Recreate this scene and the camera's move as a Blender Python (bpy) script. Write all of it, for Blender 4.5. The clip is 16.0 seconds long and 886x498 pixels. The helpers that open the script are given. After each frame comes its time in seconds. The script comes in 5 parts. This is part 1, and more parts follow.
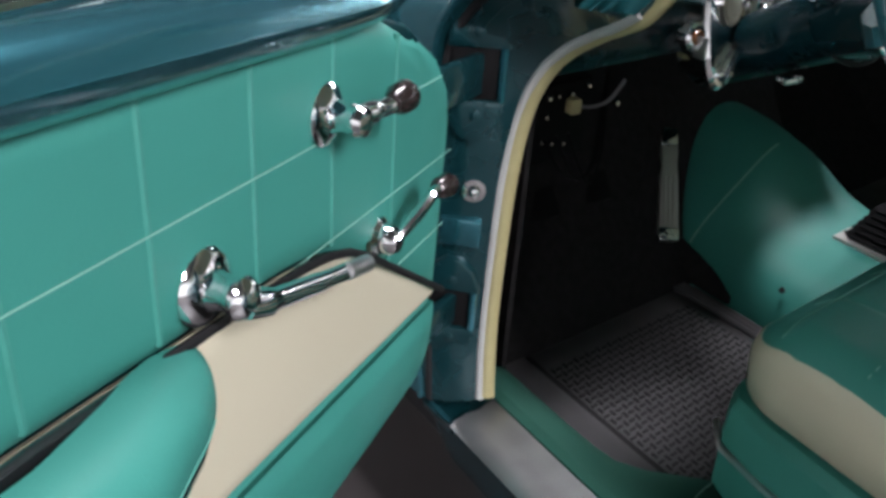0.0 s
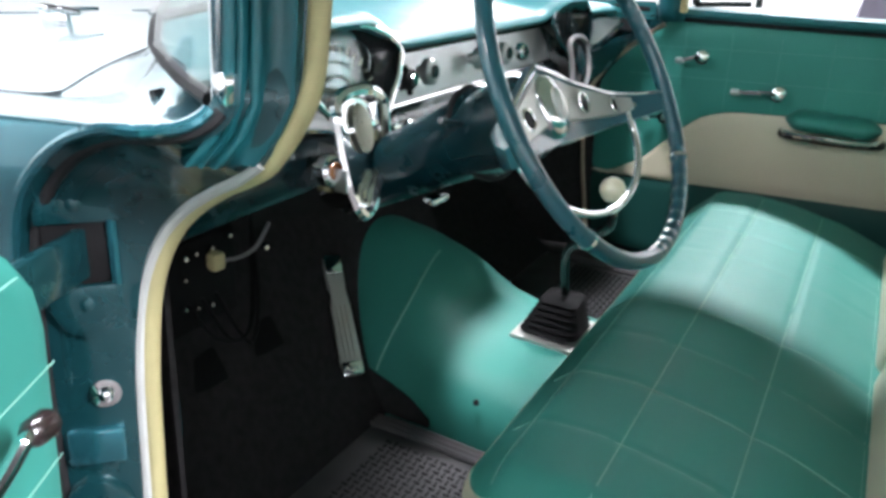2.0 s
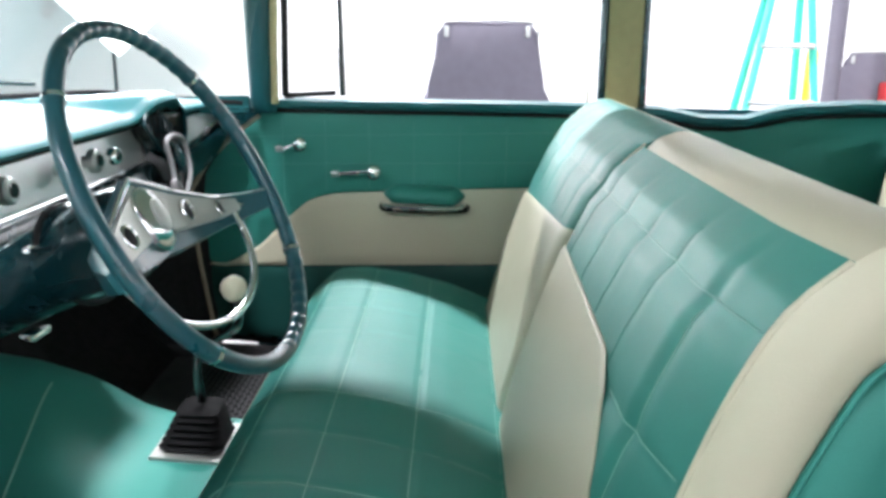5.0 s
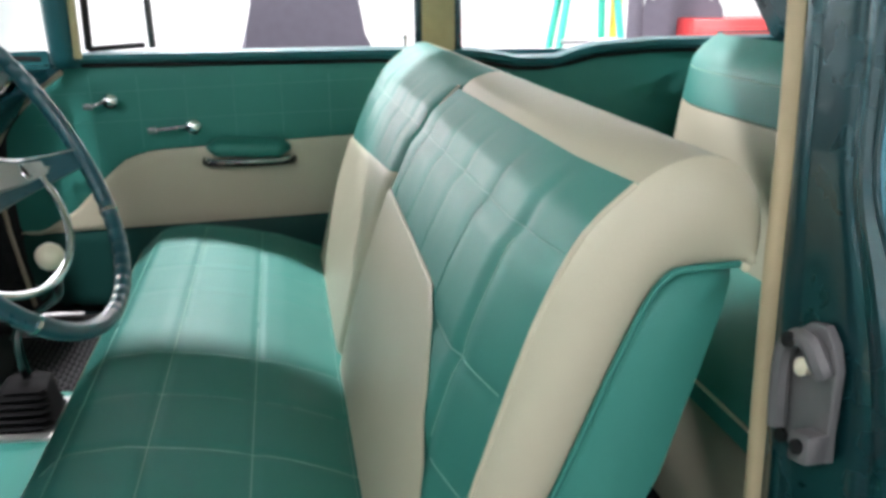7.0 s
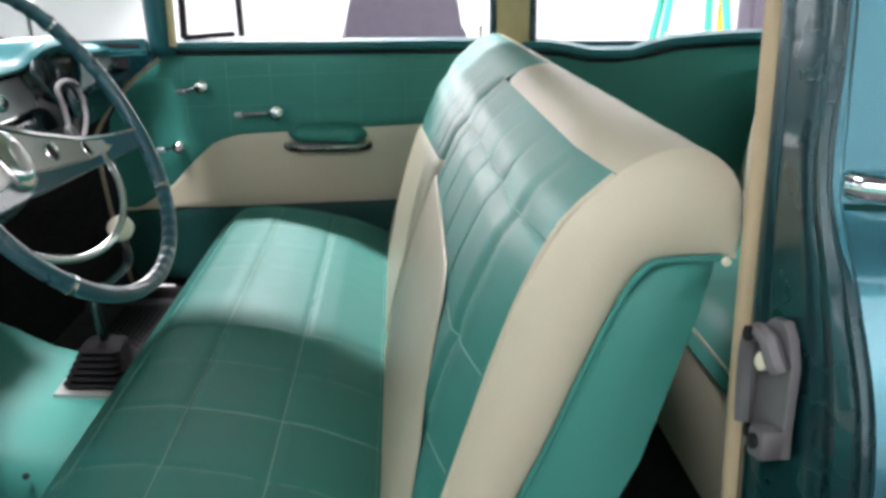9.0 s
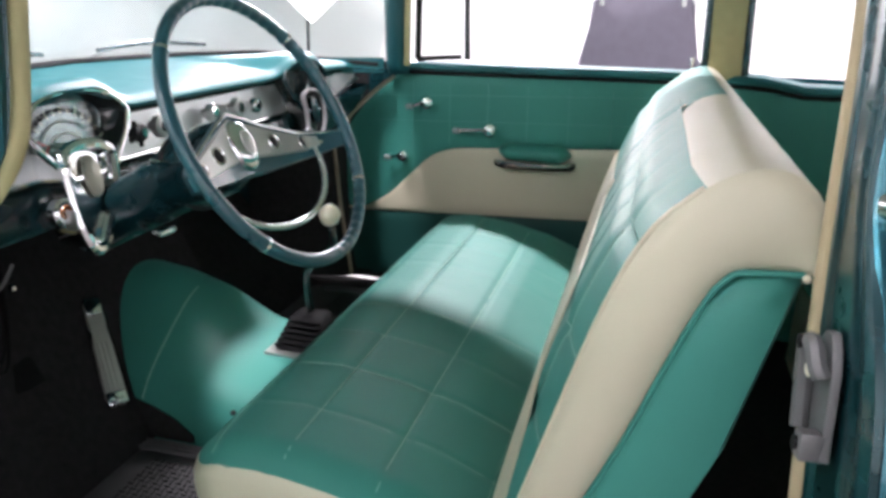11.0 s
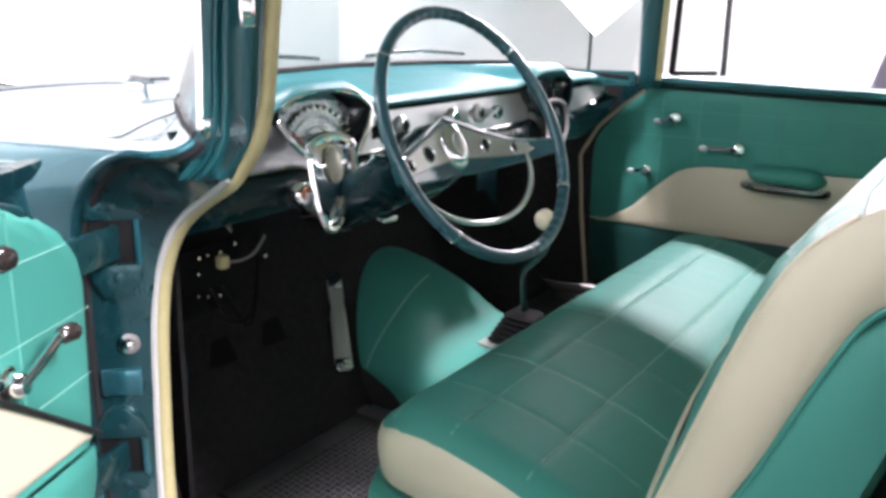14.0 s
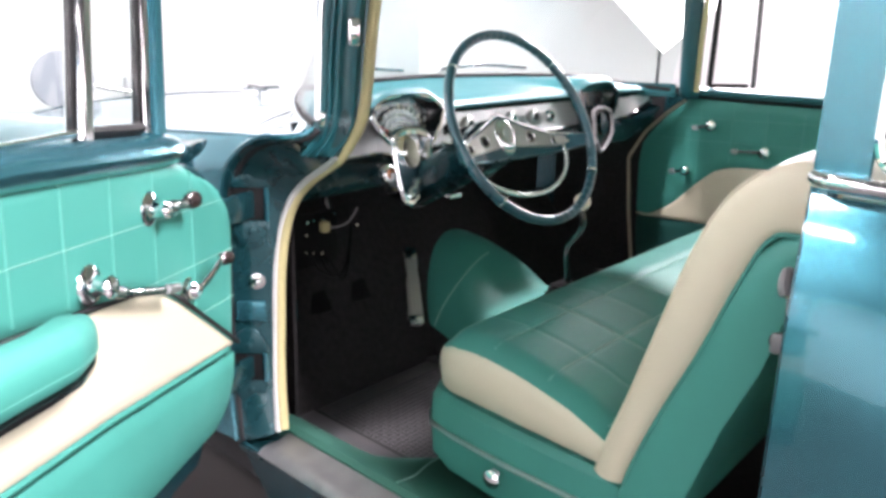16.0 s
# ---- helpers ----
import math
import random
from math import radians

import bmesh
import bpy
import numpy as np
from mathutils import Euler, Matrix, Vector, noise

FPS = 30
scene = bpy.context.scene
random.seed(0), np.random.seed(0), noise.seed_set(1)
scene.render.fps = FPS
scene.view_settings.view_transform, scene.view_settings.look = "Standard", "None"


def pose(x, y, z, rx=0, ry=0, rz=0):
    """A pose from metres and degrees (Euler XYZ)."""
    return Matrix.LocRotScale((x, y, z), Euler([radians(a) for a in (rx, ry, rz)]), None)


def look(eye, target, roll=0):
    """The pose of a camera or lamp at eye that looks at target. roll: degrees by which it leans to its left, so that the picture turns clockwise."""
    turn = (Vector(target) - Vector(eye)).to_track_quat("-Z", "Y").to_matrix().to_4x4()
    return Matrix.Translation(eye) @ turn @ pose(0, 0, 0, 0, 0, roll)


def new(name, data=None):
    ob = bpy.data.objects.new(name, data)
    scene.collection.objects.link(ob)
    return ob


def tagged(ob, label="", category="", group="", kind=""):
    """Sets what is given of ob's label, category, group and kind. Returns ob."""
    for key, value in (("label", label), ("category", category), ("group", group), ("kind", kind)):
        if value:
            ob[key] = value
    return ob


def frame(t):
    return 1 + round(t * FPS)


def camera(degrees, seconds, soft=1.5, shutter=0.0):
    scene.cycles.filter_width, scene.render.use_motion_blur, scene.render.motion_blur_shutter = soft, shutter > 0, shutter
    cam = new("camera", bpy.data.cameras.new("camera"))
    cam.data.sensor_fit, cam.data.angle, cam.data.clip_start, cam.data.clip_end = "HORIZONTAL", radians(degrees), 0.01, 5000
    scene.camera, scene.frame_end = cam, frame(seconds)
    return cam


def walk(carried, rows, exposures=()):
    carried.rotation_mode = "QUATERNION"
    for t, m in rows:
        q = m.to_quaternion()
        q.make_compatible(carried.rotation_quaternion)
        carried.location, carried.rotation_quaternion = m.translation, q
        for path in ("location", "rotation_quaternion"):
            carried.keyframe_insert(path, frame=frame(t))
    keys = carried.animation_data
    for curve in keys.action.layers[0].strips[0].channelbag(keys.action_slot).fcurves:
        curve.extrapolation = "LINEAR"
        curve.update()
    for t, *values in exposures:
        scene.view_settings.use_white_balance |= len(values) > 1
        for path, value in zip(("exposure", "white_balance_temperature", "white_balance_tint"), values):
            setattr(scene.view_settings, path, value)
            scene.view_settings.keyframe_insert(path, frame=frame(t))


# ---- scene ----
cam = camera(56.5, 16.0, 3.5)
PATH = [
    (0, (-1.4397, 0.1994, 1.202), (-0.4235, 1.6228, 0.232), 4.0),
    (0.5, (-1.3783, 0.2388, 1.199), (-0.169, 1.5524, 0.296), 3.1),
    (1, (-1.3372, 0.2667, 1.203), (0.0249, 1.4747, 0.375), 2.6),
    (1.5, (-1.3098, 0.2907, 1.205), (0.1814, 1.3864, 0.445), 2.4),
    (2, (-1.292, 0.295, 1.206), (0.3047, 1.2717, 0.502), 2.2),
    (2.5, (-1.284, 0.2945, 1.208), (0.4064, 1.1365, 0.551), 1.9),
    (3, (-1.2764, 0.287, 1.214), (0.491, 0.988, 0.594), 1.2),
    (3.5, (-1.2746, 0.2902, 1.219), (0.552, 0.861, 0.638), 1.1),
    (4, (-1.2713, 0.2994, 1.22), (0.6004, 0.7561, 0.682), 0.9),
    (4.5, (-1.2704, 0.3005, 1.222), (0.6391, 0.6185, 0.72), 0.6),
    (5, (-1.2739, 0.2932, 1.226), (0.6559, 0.4643, 0.729), 0.6),
    (7.5, (-1.3102, 0.2686, 1.23), (0.573, 0.0294, 0.6), -0.5),
    (8, (-1.3191, 0.2379, 1.231), (0.5681, 0.0571, 0.596), -0.7),
    (10.5, (-1.4092, 0.0783, 1.229), (0.4425, 0.5486, 0.637), 0.6),
    (11, (-1.4464, 0.0376, 1.229), (0.3716, 0.6459, 0.659), 0.8),
    (11.5, (-1.4744, -0.0065, 1.229), (0.3037, 0.7133, 0.663), 0.9),
    (12, (-1.489, -0.0416, 1.231), (0.2484, 0.7726, 0.667), 1.0),
    (12.5, (-1.471, -0.0554, 1.232), (0.2227, 0.853, 0.679), 1.0),
    (13, (-1.4466, -0.0747, 1.235), (0.2148, 0.8945, 0.686), 1.0),
    (13.5, (-1.4377, -0.0871, 1.235), (0.1562, 0.9877, 0.684), 1.2),
    (14, (-1.4447, -0.1027, 1.235), (0.0641, 1.0865, 0.679), 1.4),
    (14.5, (-1.4633, -0.1511, 1.235), (-0.0059, 1.0986, 0.677), 1.2),
    (15, (-1.5158, -0.2179, 1.241), (-0.0847, 1.0631, 0.685), 1.3),
    (15.5, (-1.6159, -0.2921, 1.246), (-0.1734, 0.9847, 0.709), 1.5),
    (16, (-1.7309, -0.3953, 1.248), (-0.3345, 0.9373, 0.724), 1.4),
]
EXPOSURES = [(0.0, -0.76, 6350, 19), (1.0, -0.38, 6350, 19), (1.5, 0.03, 6300, 18), (2.2, 0.50, 6200, 15), (3.0, 0.77, 6150, 13), (3.5, 0.74, 6150, 13), (4.0, 0.64, 6150, 13), (5.0, 0.37, 6200, 14), (7.5, 0.12, 6450, 17), (10.5, 0.26, 6450, 22), (13.5, 0.33, 6450, 24), (16.0, 0.56, 6600, 26)]
walk(cam, [(t, look(eye, target, roll)) for t, eye, target, roll in PATH], EXPOSURES)

# ---- light: a white photo bay with ceiling tubes and one softbox on a stand ----
world = bpy.data.worlds.new("bay_air")
scene.world = world
world.use_nodes = True
world.node_tree.nodes["Background"].inputs[0].default_value = (0.8, 0.9, 1.0, 1)
world.node_tree.nodes["Background"].inputs[1].default_value = 0.02


def area_lamp(name, m, sx, sy, watts, col=(1, 1, 1)):
    la = bpy.data.lights.new(name, "AREA")
    la.shape, la.size, la.size_y, la.energy, la.color = "RECTANGLE", sx, sy, watts, col
    ob = new(name, la)
    ob.matrix_world = m
    return ob


# ---- materials ----
def mat(name, col, rough=0.5, metal=0.0, coat=0.0, var=0.10, scale=6.0, bump=0.0, bscale=300.0, rvar=0.08, emit=0.0, spec=0.5, flakes=0.0):
    m = bpy.data.materials.new(name)
    m.use_nodes = True
    nt = m.node_tree
    b = nt.nodes["Principled BSDF"]
    tc = nt.nodes.new("ShaderNodeTexCoord")
    no = nt.nodes.new("ShaderNodeTexNoise")
    no.inputs["Scale"].default_value, no.inputs["Detail"].default_value = scale, 6
    nt.links.new(tc.outputs["Object"], no.inputs["Vector"])
    mx = nt.nodes.new("ShaderNodeMix")
    mx.data_type = "RGBA"
    mx.inputs[6].default_value = (*[c * (1 - var) for c in col], 1)
    mx.inputs[7].default_value = (*[min(1, c * (1 + var)) for c in col], 1)
    nt.links.new(no.outputs["Fac"], mx.inputs[0])
    nt.links.new(mx.outputs[2], b.inputs["Base Color"])
    mr = nt.nodes.new("ShaderNodeMapRange")
    mr.inputs["To Min"].default_value, mr.inputs["To Max"].default_value = max(0.02, rough - rvar), min(1, rough + rvar)
    n2 = nt.nodes.new("ShaderNodeTexNoise")
    n2.inputs["Scale"].default_value, n2.inputs["Detail"].default_value = scale * 4, 4
    nt.links.new(tc.outputs["Object"], n2.inputs["Vector"])
    nt.links.new(n2.outputs["Fac"], mr.inputs["Value"])
    nt.links.new(mr.outputs["Result"], b.inputs["Roughness"])
    b.inputs["Metallic"].default_value = metal
    b.inputs["Coat Weight"].default_value = coat
    b.inputs["Coat Roughness"].default_value = 0.05
    b.inputs["Coat IOR"].default_value = 1.55
    b.inputs["Specular IOR Level"].default_value = spec
    if bump:
        n3 = nt.nodes.new("ShaderNodeTexNoise")
        n3.inputs["Scale"].default_value, n3.inputs["Detail"].default_value = bscale, 3
        nt.links.new(tc.outputs["Object"], n3.inputs["Vector"])
        bp = nt.nodes.new("ShaderNodeBump")
        bp.inputs["Strength"].default_value, bp.inputs["Distance"].default_value = bump, 0.002
        nt.links.new(n3.outputs["Fac"], bp.inputs["Height"])
        nt.links.new(bp.outputs["Normal"], b.inputs["Normal"])
    if emit:
        b.inputs["Emission Color"].default_value = (*col, 1)
        b.inputs["Emission Strength"].default_value = emit
    return m


def glass_mat(name, tint):
    m = bpy.data.materials.new(name)
    m.use_nodes = True
    nt = m.node_tree
    nt.nodes.clear()
    out = nt.nodes.new("ShaderNodeOutputMaterial")
    tr = nt.nodes.new("ShaderNodeBsdfTransparent")
    tr.inputs[0].default_value = (*tint, 1)
    gl = nt.nodes.new("ShaderNodeBsdfGlossy")
    gl.inputs["Roughness"].default_value = 0.01
    lw = nt.nodes.new("ShaderNodeLayerWeight")
    lw.inputs[0].default_value = 0.5
    pw = nt.nodes.new("ShaderNodeMath")
    pw.operation = "POWER"
    pw.inputs[1].default_value = 4.0
    nt.links.new(lw.outputs["Facing"], pw.inputs[0])
    fr = nt.nodes.new("ShaderNodeMath")
    fr.operation, fr.use_clamp = "MULTIPLY_ADD", True
    fr.inputs[1].default_value, fr.inputs[2].default_value = 0.7, 0.03
    nt.links.new(pw.outputs[0], fr.inputs[0])
    mx = nt.nodes.new("ShaderNodeMixShader")
    nt.links.new(fr.outputs[0], mx.inputs[0])
    nt.links.new(tr.outputs[0], mx.inputs[1])
    nt.links.new(gl.outputs[0], mx.inputs[2])
    nt.links.new(mx.outputs[0], out.inputs[0])
    return m


PAINT = mat("turquoise_paint", (0.030, 0.165, 0.205), 0.24, 0.75, 0.8, var=0.06, scale=3, bump=0.03, bscale=900)
# The body paint again, with the shade of the jambs put into it.
PAINT_SHADED = mat("turquoise_paint_shaded", (0.006, 0.046, 0.054), 0.28, 0.45, 0.5, var=0.06, scale=5, bump=0.02, bscale=90)
VINYL = mat("turquoise_vinyl", (0.038, 0.236, 0.196), 0.53, 0, 0.0, var=0.09, scale=5, bump=0.14, bscale=420, spec=0.34)
SILLVINYL = mat("worn_dark_turquoise_vinyl", (0.028, 0.115, 0.086), 0.62, 0, 0.0, var=0.22, scale=9, bump=0.2, bscale=300, spec=0.25)
# Same vinyl as the driver's lower panel, with shade put into the colour.
SHADEVINYL = mat("shaded_turquoise_vinyl", (0.010, 0.062, 0.054), 0.55, 0, 0.0, var=0.2, scale=7, bump=0.2, bscale=300, spec=0.25)
VINYL_SEAM = mat("pale_seam_thread", (0.19, 0.42, 0.35), 0.6, var=0.15, scale=60)
CREAM = mat("cream_vinyl", (0.555, 0.520, 0.390), 0.46, 0, 0.06, var=0.05, scale=4, bump=0.14, bscale=380)
TAN = mat("tan_lining", (0.42, 0.33, 0.24), 0.6, var=0.1, scale=30, bump=0.2)
LACE = mat("olive_windlace_cloth", (0.42, 0.375, 0.19), 0.75, var=0.12, scale=40, bump=0.3, bscale=600)
LACE_EDGE = mat("grey_rubber_edge", (0.42, 0.43, 0.42), 0.55, var=0.1, scale=30)
LACE_TAN = mat("tan_windlace_cloth", (0.50, 0.40, 0.25), 0.75, var=0.12, scale=40, bump=0.3, bscale=600)
CHROME = mat("chrome", (0.86, 0.87, 0.88), 0.07, 1.0, var=0.04, scale=14, rvar=0.04)
STEEL = mat("brushed_alloy", (0.55, 0.56, 0.56), 0.34, 1.0, var=0.12, scale=20, rvar=0.10, bump=0.05, bscale=150)
CAST = mat("cast_zinc", (0.17, 0.165, 0.17), 0.5, 0.35, var=0.18, scale=30, bump=0.25, bscale=140)
BLACK = mat("black_rubber", (0.012, 0.012, 0.013), 0.6, spec=0.25, var=0.3, scale=12, bump=0.3, bscale=160)
GLOSSBLACK = mat("black_enamel", (0.01, 0.011, 0.012), 0.22, 0, 0.5, var=0.2, scale=12)
DARKRUBBER = mat("worn_black_rubber", (0.006, 0.006, 0.0065), 0.7, var=0.3, scale=14, bump=0.3, bscale=160, spec=0.12)
CARPET = mat("black_carpet", (0.026, 0.0250, 0.026), 0.95, spec=0.05, var=0.5, scale=60, bump=0.8, bscale=500)
WHEELPAINT = mat("teal_wheel_enamel", (0.012, 0.075, 0.096), 0.30, 0, 0.45, var=0.08, scale=10)
DASHPAINT = mat("turquoise_dash_paint", (0.016, 0.130, 0.142), 0.46, 0.0, 0.08, var=0.06, scale=4, bump=0.03, bscale=700, spec=0.3)
PILLARPAINT = mat("turquoise_pillar_paint", (0.008, 0.080, 0.092), 0.36, 0.0, 0.08, spec=0.3, var=0.06, scale=4, bump=0.02, bscale=90)
DARKTEAL = mat("dark_teal_gloss", (0.002, 0.019, 0.024), 0.26, 0.0, 0.15, var=0.10, scale=7, spec=0.3)
IVORY = mat("ivory_knob_plastic", (0.78, 0.72, 0.55), 0.3, 0, 0.4, var=0.05, scale=20)
BROWN = mat("dark_brown_bakelite", (0.016, 0.010, 0.010), 0.25, 0, 0.6, var=0.2, scale=30)
AMBER = mat("amber_lens", (0.26, 0.09, 0.03), 0.2, 0, 0.6)
DIALGREY = mat("instrument_face", (0.46, 0.48, 0.51), 0.24, 0.9, 0.4, var=0.12, scale=25)
WHITEPAINT = mat("white_wall_paint", (0.80, 0.81, 0.80), 0.7, var=0.03, scale=1.2, bump=0.05, bscale=40)
GREYWALL = mat("pale_grey_wall_paint", (0.60, 0.64, 0.63), 0.7, var=0.04, scale=1.0, bump=0.05, bscale=40)
CONCRETE = mat("dark_sealed_floor", (0.045, 0.040, 0.040), 0.45, var=0.3, scale=2.5, bump=0.15, bscale=60)
MAUVE = mat("mauve_grey_upholstery", (0.110, 0.100, 0.128), 0.8, var=0.15, scale=20, bump=0.3, bscale=300)
LADDERGREEN = mat("green_fibreglass", (0.05, 0.50, 0.36), 0.5, var=0.1)
YELLOW = mat("yellow_plastic", (0.80, 0.55, 0.04), 0.45, var=0.08)
RED = mat("red_enamel", (0.55, 0.03, 0.03), 0.35, 0, 0.4)
DARKCEIL = mat("charcoal_ceiling_paint", (0.05, 0.05, 0.052), 0.8, var=0.2, scale=1.0)
SATIN = mat("satin_silver_plate", (0.50, 0.51, 0.48), 0.42, 0.8, var=0.10, scale=15, bump=0.05, bscale=300)
SOFTSEAM = mat("tone_on_tone_seam", (0.075, 0.300, 0.250), 0.55, var=0.12, scale=40)
FAINTSEAM = mat("worn_vinyl_crease", (0.046, 0.250, 0.206), 0.5, var=0.1, scale=40)
SILL = mat("scuffed_alloy_sill", (0.36, 0.37, 0.37), 0.40, 0.9, var=0.30, scale=18, rvar=0.15, bump=0.15, bscale=90)
TUBE = mat("lit_tube", (1, 0.98, 0.95), 0.5, emit=6.0)
DIFFUSER = mat("lit_softbox_cloth", (1, 0.99, 0.97), 0.8, emit=4.0)
GLASS = glass_mat("car_glass", (0.94, 0.975, 0.965))


MATTOP = mat("worn_rubber_mat", (0.076, 0.074, 0.077), 0.6, 0.0, 0, spec=0.2, var=0.4, scale=14, bump=0.3, bscale=200)


# ---- mesh helpers ----
def thing(name, base, label, category, group="", kind=""):
    e = new(name)
    e.empty_display_size = 0.05
    e.location = base
    return tagged(e, label, category, group, kind)


def part(name, bm, material, parent=None, label="", xf=None, sharp=40):
    if xf is not None:
        if callable(xf):
            for v in bm.verts:
                v.co = Vector(xf(v.co))
        else:
            bm.transform(xf)
    bmesh.ops.recalc_face_normals(bm, faces=bm.faces)
    me = bpy.data.meshes.new(name)
    bm.to_mesh(me)
    bm.free()
    for p in me.polygons:
        p.use_smooth = True
    me.set_sharp_from_angle(angle=radians(sharp))
    me.materials.append(material)
    ob = new(name, me)
    if parent is not None:
        if parent.parent is not None and parent.parent.parent is not None:
            parent = parent.parent
        ob.parent = parent
        if parent.type == "EMPTY":
            ob.matrix_parent_inverse = Matrix.Translation(-Vector(parent.location))
    if label:
        tagged(ob, label)
    return ob


def loft(rings, closed=True, cap=True, bm=None):
    bm = bm or bmesh.new()
    vs = [[bm.verts.new(p) for p in r] for r in rings]
    n = len(rings[0])
    for a, b in zip(vs, vs[1:]):
        for i in range(n if closed else n - 1):
            j = (i + 1) % n
            bm.faces.new((a[i], a[j], b[j], b[i]))
    if cap and closed:
        bm.faces.new(vs[0][::-1])
        bm.faces.new(vs[-1])
    return bm


def spline(pts, n=6, closed=False):
    """A smooth line through the points, n steps between neighbours."""
    p = [Vector(q) for q in pts]
    m, out = len(p), []
    for i in range(m if closed else m - 1):
        if closed:
            a, b, c, d = p[i - 1], p[i], p[(i + 1) % m], p[(i + 2) % m]
        else:
            a, b, c, d = p[max(i - 1, 0)], p[i], p[i + 1], p[min(i + 2, m - 1)]
        for k in range(n):
            t = k / n
            out.append(0.5 * ((2 * b) + (c - a) * t + (2 * a - 5 * b + 4 * c - d) * t * t + (3 * b - a - 3 * c + d) * t ** 3))
    if not closed:
        out.append(p[-1])
    return out


def tube(path, r, seg=10, closed=False, bm=None, flat=1.0):
    """A round rod along a line; r a number or one for each point."""
    p = [Vector(q) for q in path]
    n = len(p)
    rings, nrm = [], None
    for i in range(n):
        if closed:
            t = p[(i + 1) % n] - p[i - 1]
        else:
            t = p[min(i + 1, n - 1)] - p[max(i - 1, 0)]
        t.normalize()
        if nrm is None:
            nrm = t.orthogonal().normalized()
        nrm = (nrm - t * nrm.dot(t)).normalized()
        bi = t.cross(nrm)
        rr = r[i] if isinstance(r, (list, tuple)) else r
        rings.append([p[i] + nrm * (rr * math.cos(a)) + bi * (rr * flat * math.sin(a)) for a in [2 * math.pi * k / seg for k in range(seg)]])
    if closed:
        rings.append(rings[0])
        bm = loft(rings, True, False, bm)
        bmesh.ops.remove_doubles(bm, verts=bm.verts, dist=1e-6)
        return bm
    return loft(rings, True, True, bm)


def rbox(c, s, r=0.004, m=None, seg=2, bm=None):
    """A box with rounded edges."""
    b = bmesh.new()
    bmesh.ops.create_cube(b, size=1, matrix=Matrix.Diagonal((*s, 1)))
    if r:
        bmesh.ops.bevel(b, geom=b.edges[:], offset=min(r, min(s) * 0.45), segments=seg, affect="EDGES", profile=0.5)
    b.transform(Matrix.Translation(c) @ (m or Matrix()))
    if bm is None:
        return b
    me = bpy.data.meshes.new("tmp")
    b.to_mesh(me)
    b.free()
    bm.from_mesh(me)
    bpy.data.meshes.remove(me)
    return bm


def lathe(profile, seg=24, m=None):
    """A turned body: (radius, height) pairs about the local z axis."""
    bm = loft([[(r * math.cos(2 * math.pi * k / seg), r * math.sin(2 * math.pi * k / seg), z) for k in range(seg)] for r, z in profile])
    if m is not None:
        bm.transform(m)
    return bm


def aim(p, d, up=(0, 0, 1)):
    """A pose at p whose local z points along d."""
    return Matrix.Translation(p) @ Vector(d).to_track_quat("Z", "Y").to_matrix().to_4x4()


def prism(poly, put, c0, c1, bevel=0.0, seg=2):
    """A flat outline given thickness: put(a, b, c) gives the place."""
    bm = bmesh.new()
    lo = [bm.verts.new(put(a, b, c0)) for a, b in poly]
    hi = [bm.verts.new(put(a, b, c1)) for a, b in poly]
    n = len(poly)
    bm.faces.new(lo[::-1])
    top = bm.faces.new(hi)
    for i in range(n):
        j = (i + 1) % n
        bm.faces.new((lo[i], lo[j], hi[j], hi[i]))
    if bevel:
        bmesh.ops.bevel(bm, geom=list(top.edges), offset=bevel, segments=seg, affect="EDGES", profile=0.5)
    return bm


def sheet(f, nu, nv, thick=0.004):
    """A bent sheet f(u, v) with u, v in 0..1, given thickness against its normal."""
    bm = bmesh.new()
    g = [[Vector(f(i / nu, j / nv)) for j in range(nv + 1)] for i in range(nu + 1)]
    nr = [[None] * (nv + 1) for _ in range(nu + 1)]
    for i in range(nu + 1):
        for j in range(nv + 1):
            du = g[min(i + 1, nu)][j] - g[max(i - 1, 0)][j]
            dv = g[i][min(j + 1, nv)] - g[i][max(j - 1, 0)]
            nr[i][j] = du.cross(dv).normalized()
    a = [[bm.verts.new(g[i][j]) for j in range(nv + 1)] for i in range(nu + 1)]
    b = [[bm.verts.new(g[i][j] - nr[i][j] * thick) for j in range(nv + 1)] for i in range(nu + 1)]
    for i in range(nu):
        for j in range(nv):
            bm.faces.new((a[i][j], a[i + 1][j], a[i + 1][j + 1], a[i][j + 1]))
            bm.faces.new((b[i][j], b[i][j + 1], b[i + 1][j + 1], b[i + 1][j]))
    for i in range(nu):
        bm.faces.new((a[i][0], b[i][0], b[i + 1][0], a[i + 1][0]))
        bm.faces.new((a[i][nv], a[i + 1][nv], b[i + 1][nv], b[i][nv]))
    for j in range(nv):
        bm.faces.new((a[0][j], a[0][j + 1], b[0][j + 1], b[0][j]))
        bm.faces.new((a[nu][j], b[nu][j], b[nu][j + 1], a[nu][j + 1]))
    return bm


def lerp(tab, x):
    """Value at x from a table of (x, value) pairs."""
    if x <= tab[0][0]:
        return tab[0][1]
    for (a, p), (b, q) in zip(tab, tab[1:]):
        if x <= b:
            return p + (q - p) * (x - a) / (b - a)
    return tab[-1][1]


SKEW = 0.075


def car(p):
    """From the car's own axes to the bay's: cross lines run slightly forward to the right."""
    return (p[0], p[1] + SKEW * (p[0] + 0.64), p[2])


def cars(pts):
    return [Vector(car(p)) for p in pts]


def wall_x(y):
    """Inner face of the right-hand side of the car."""
    return 0.80 + 0.1176 * (y - 0.1) if y > -0.1 else 0.776 + 0.05 * (y + 0.1)

# ---- the bay ----
def slab_object(name, c, s, material, label=""):
    return tagged(part(name, rbox(c, s, 0), material, None, sharp=20), label, "", "", "structure")


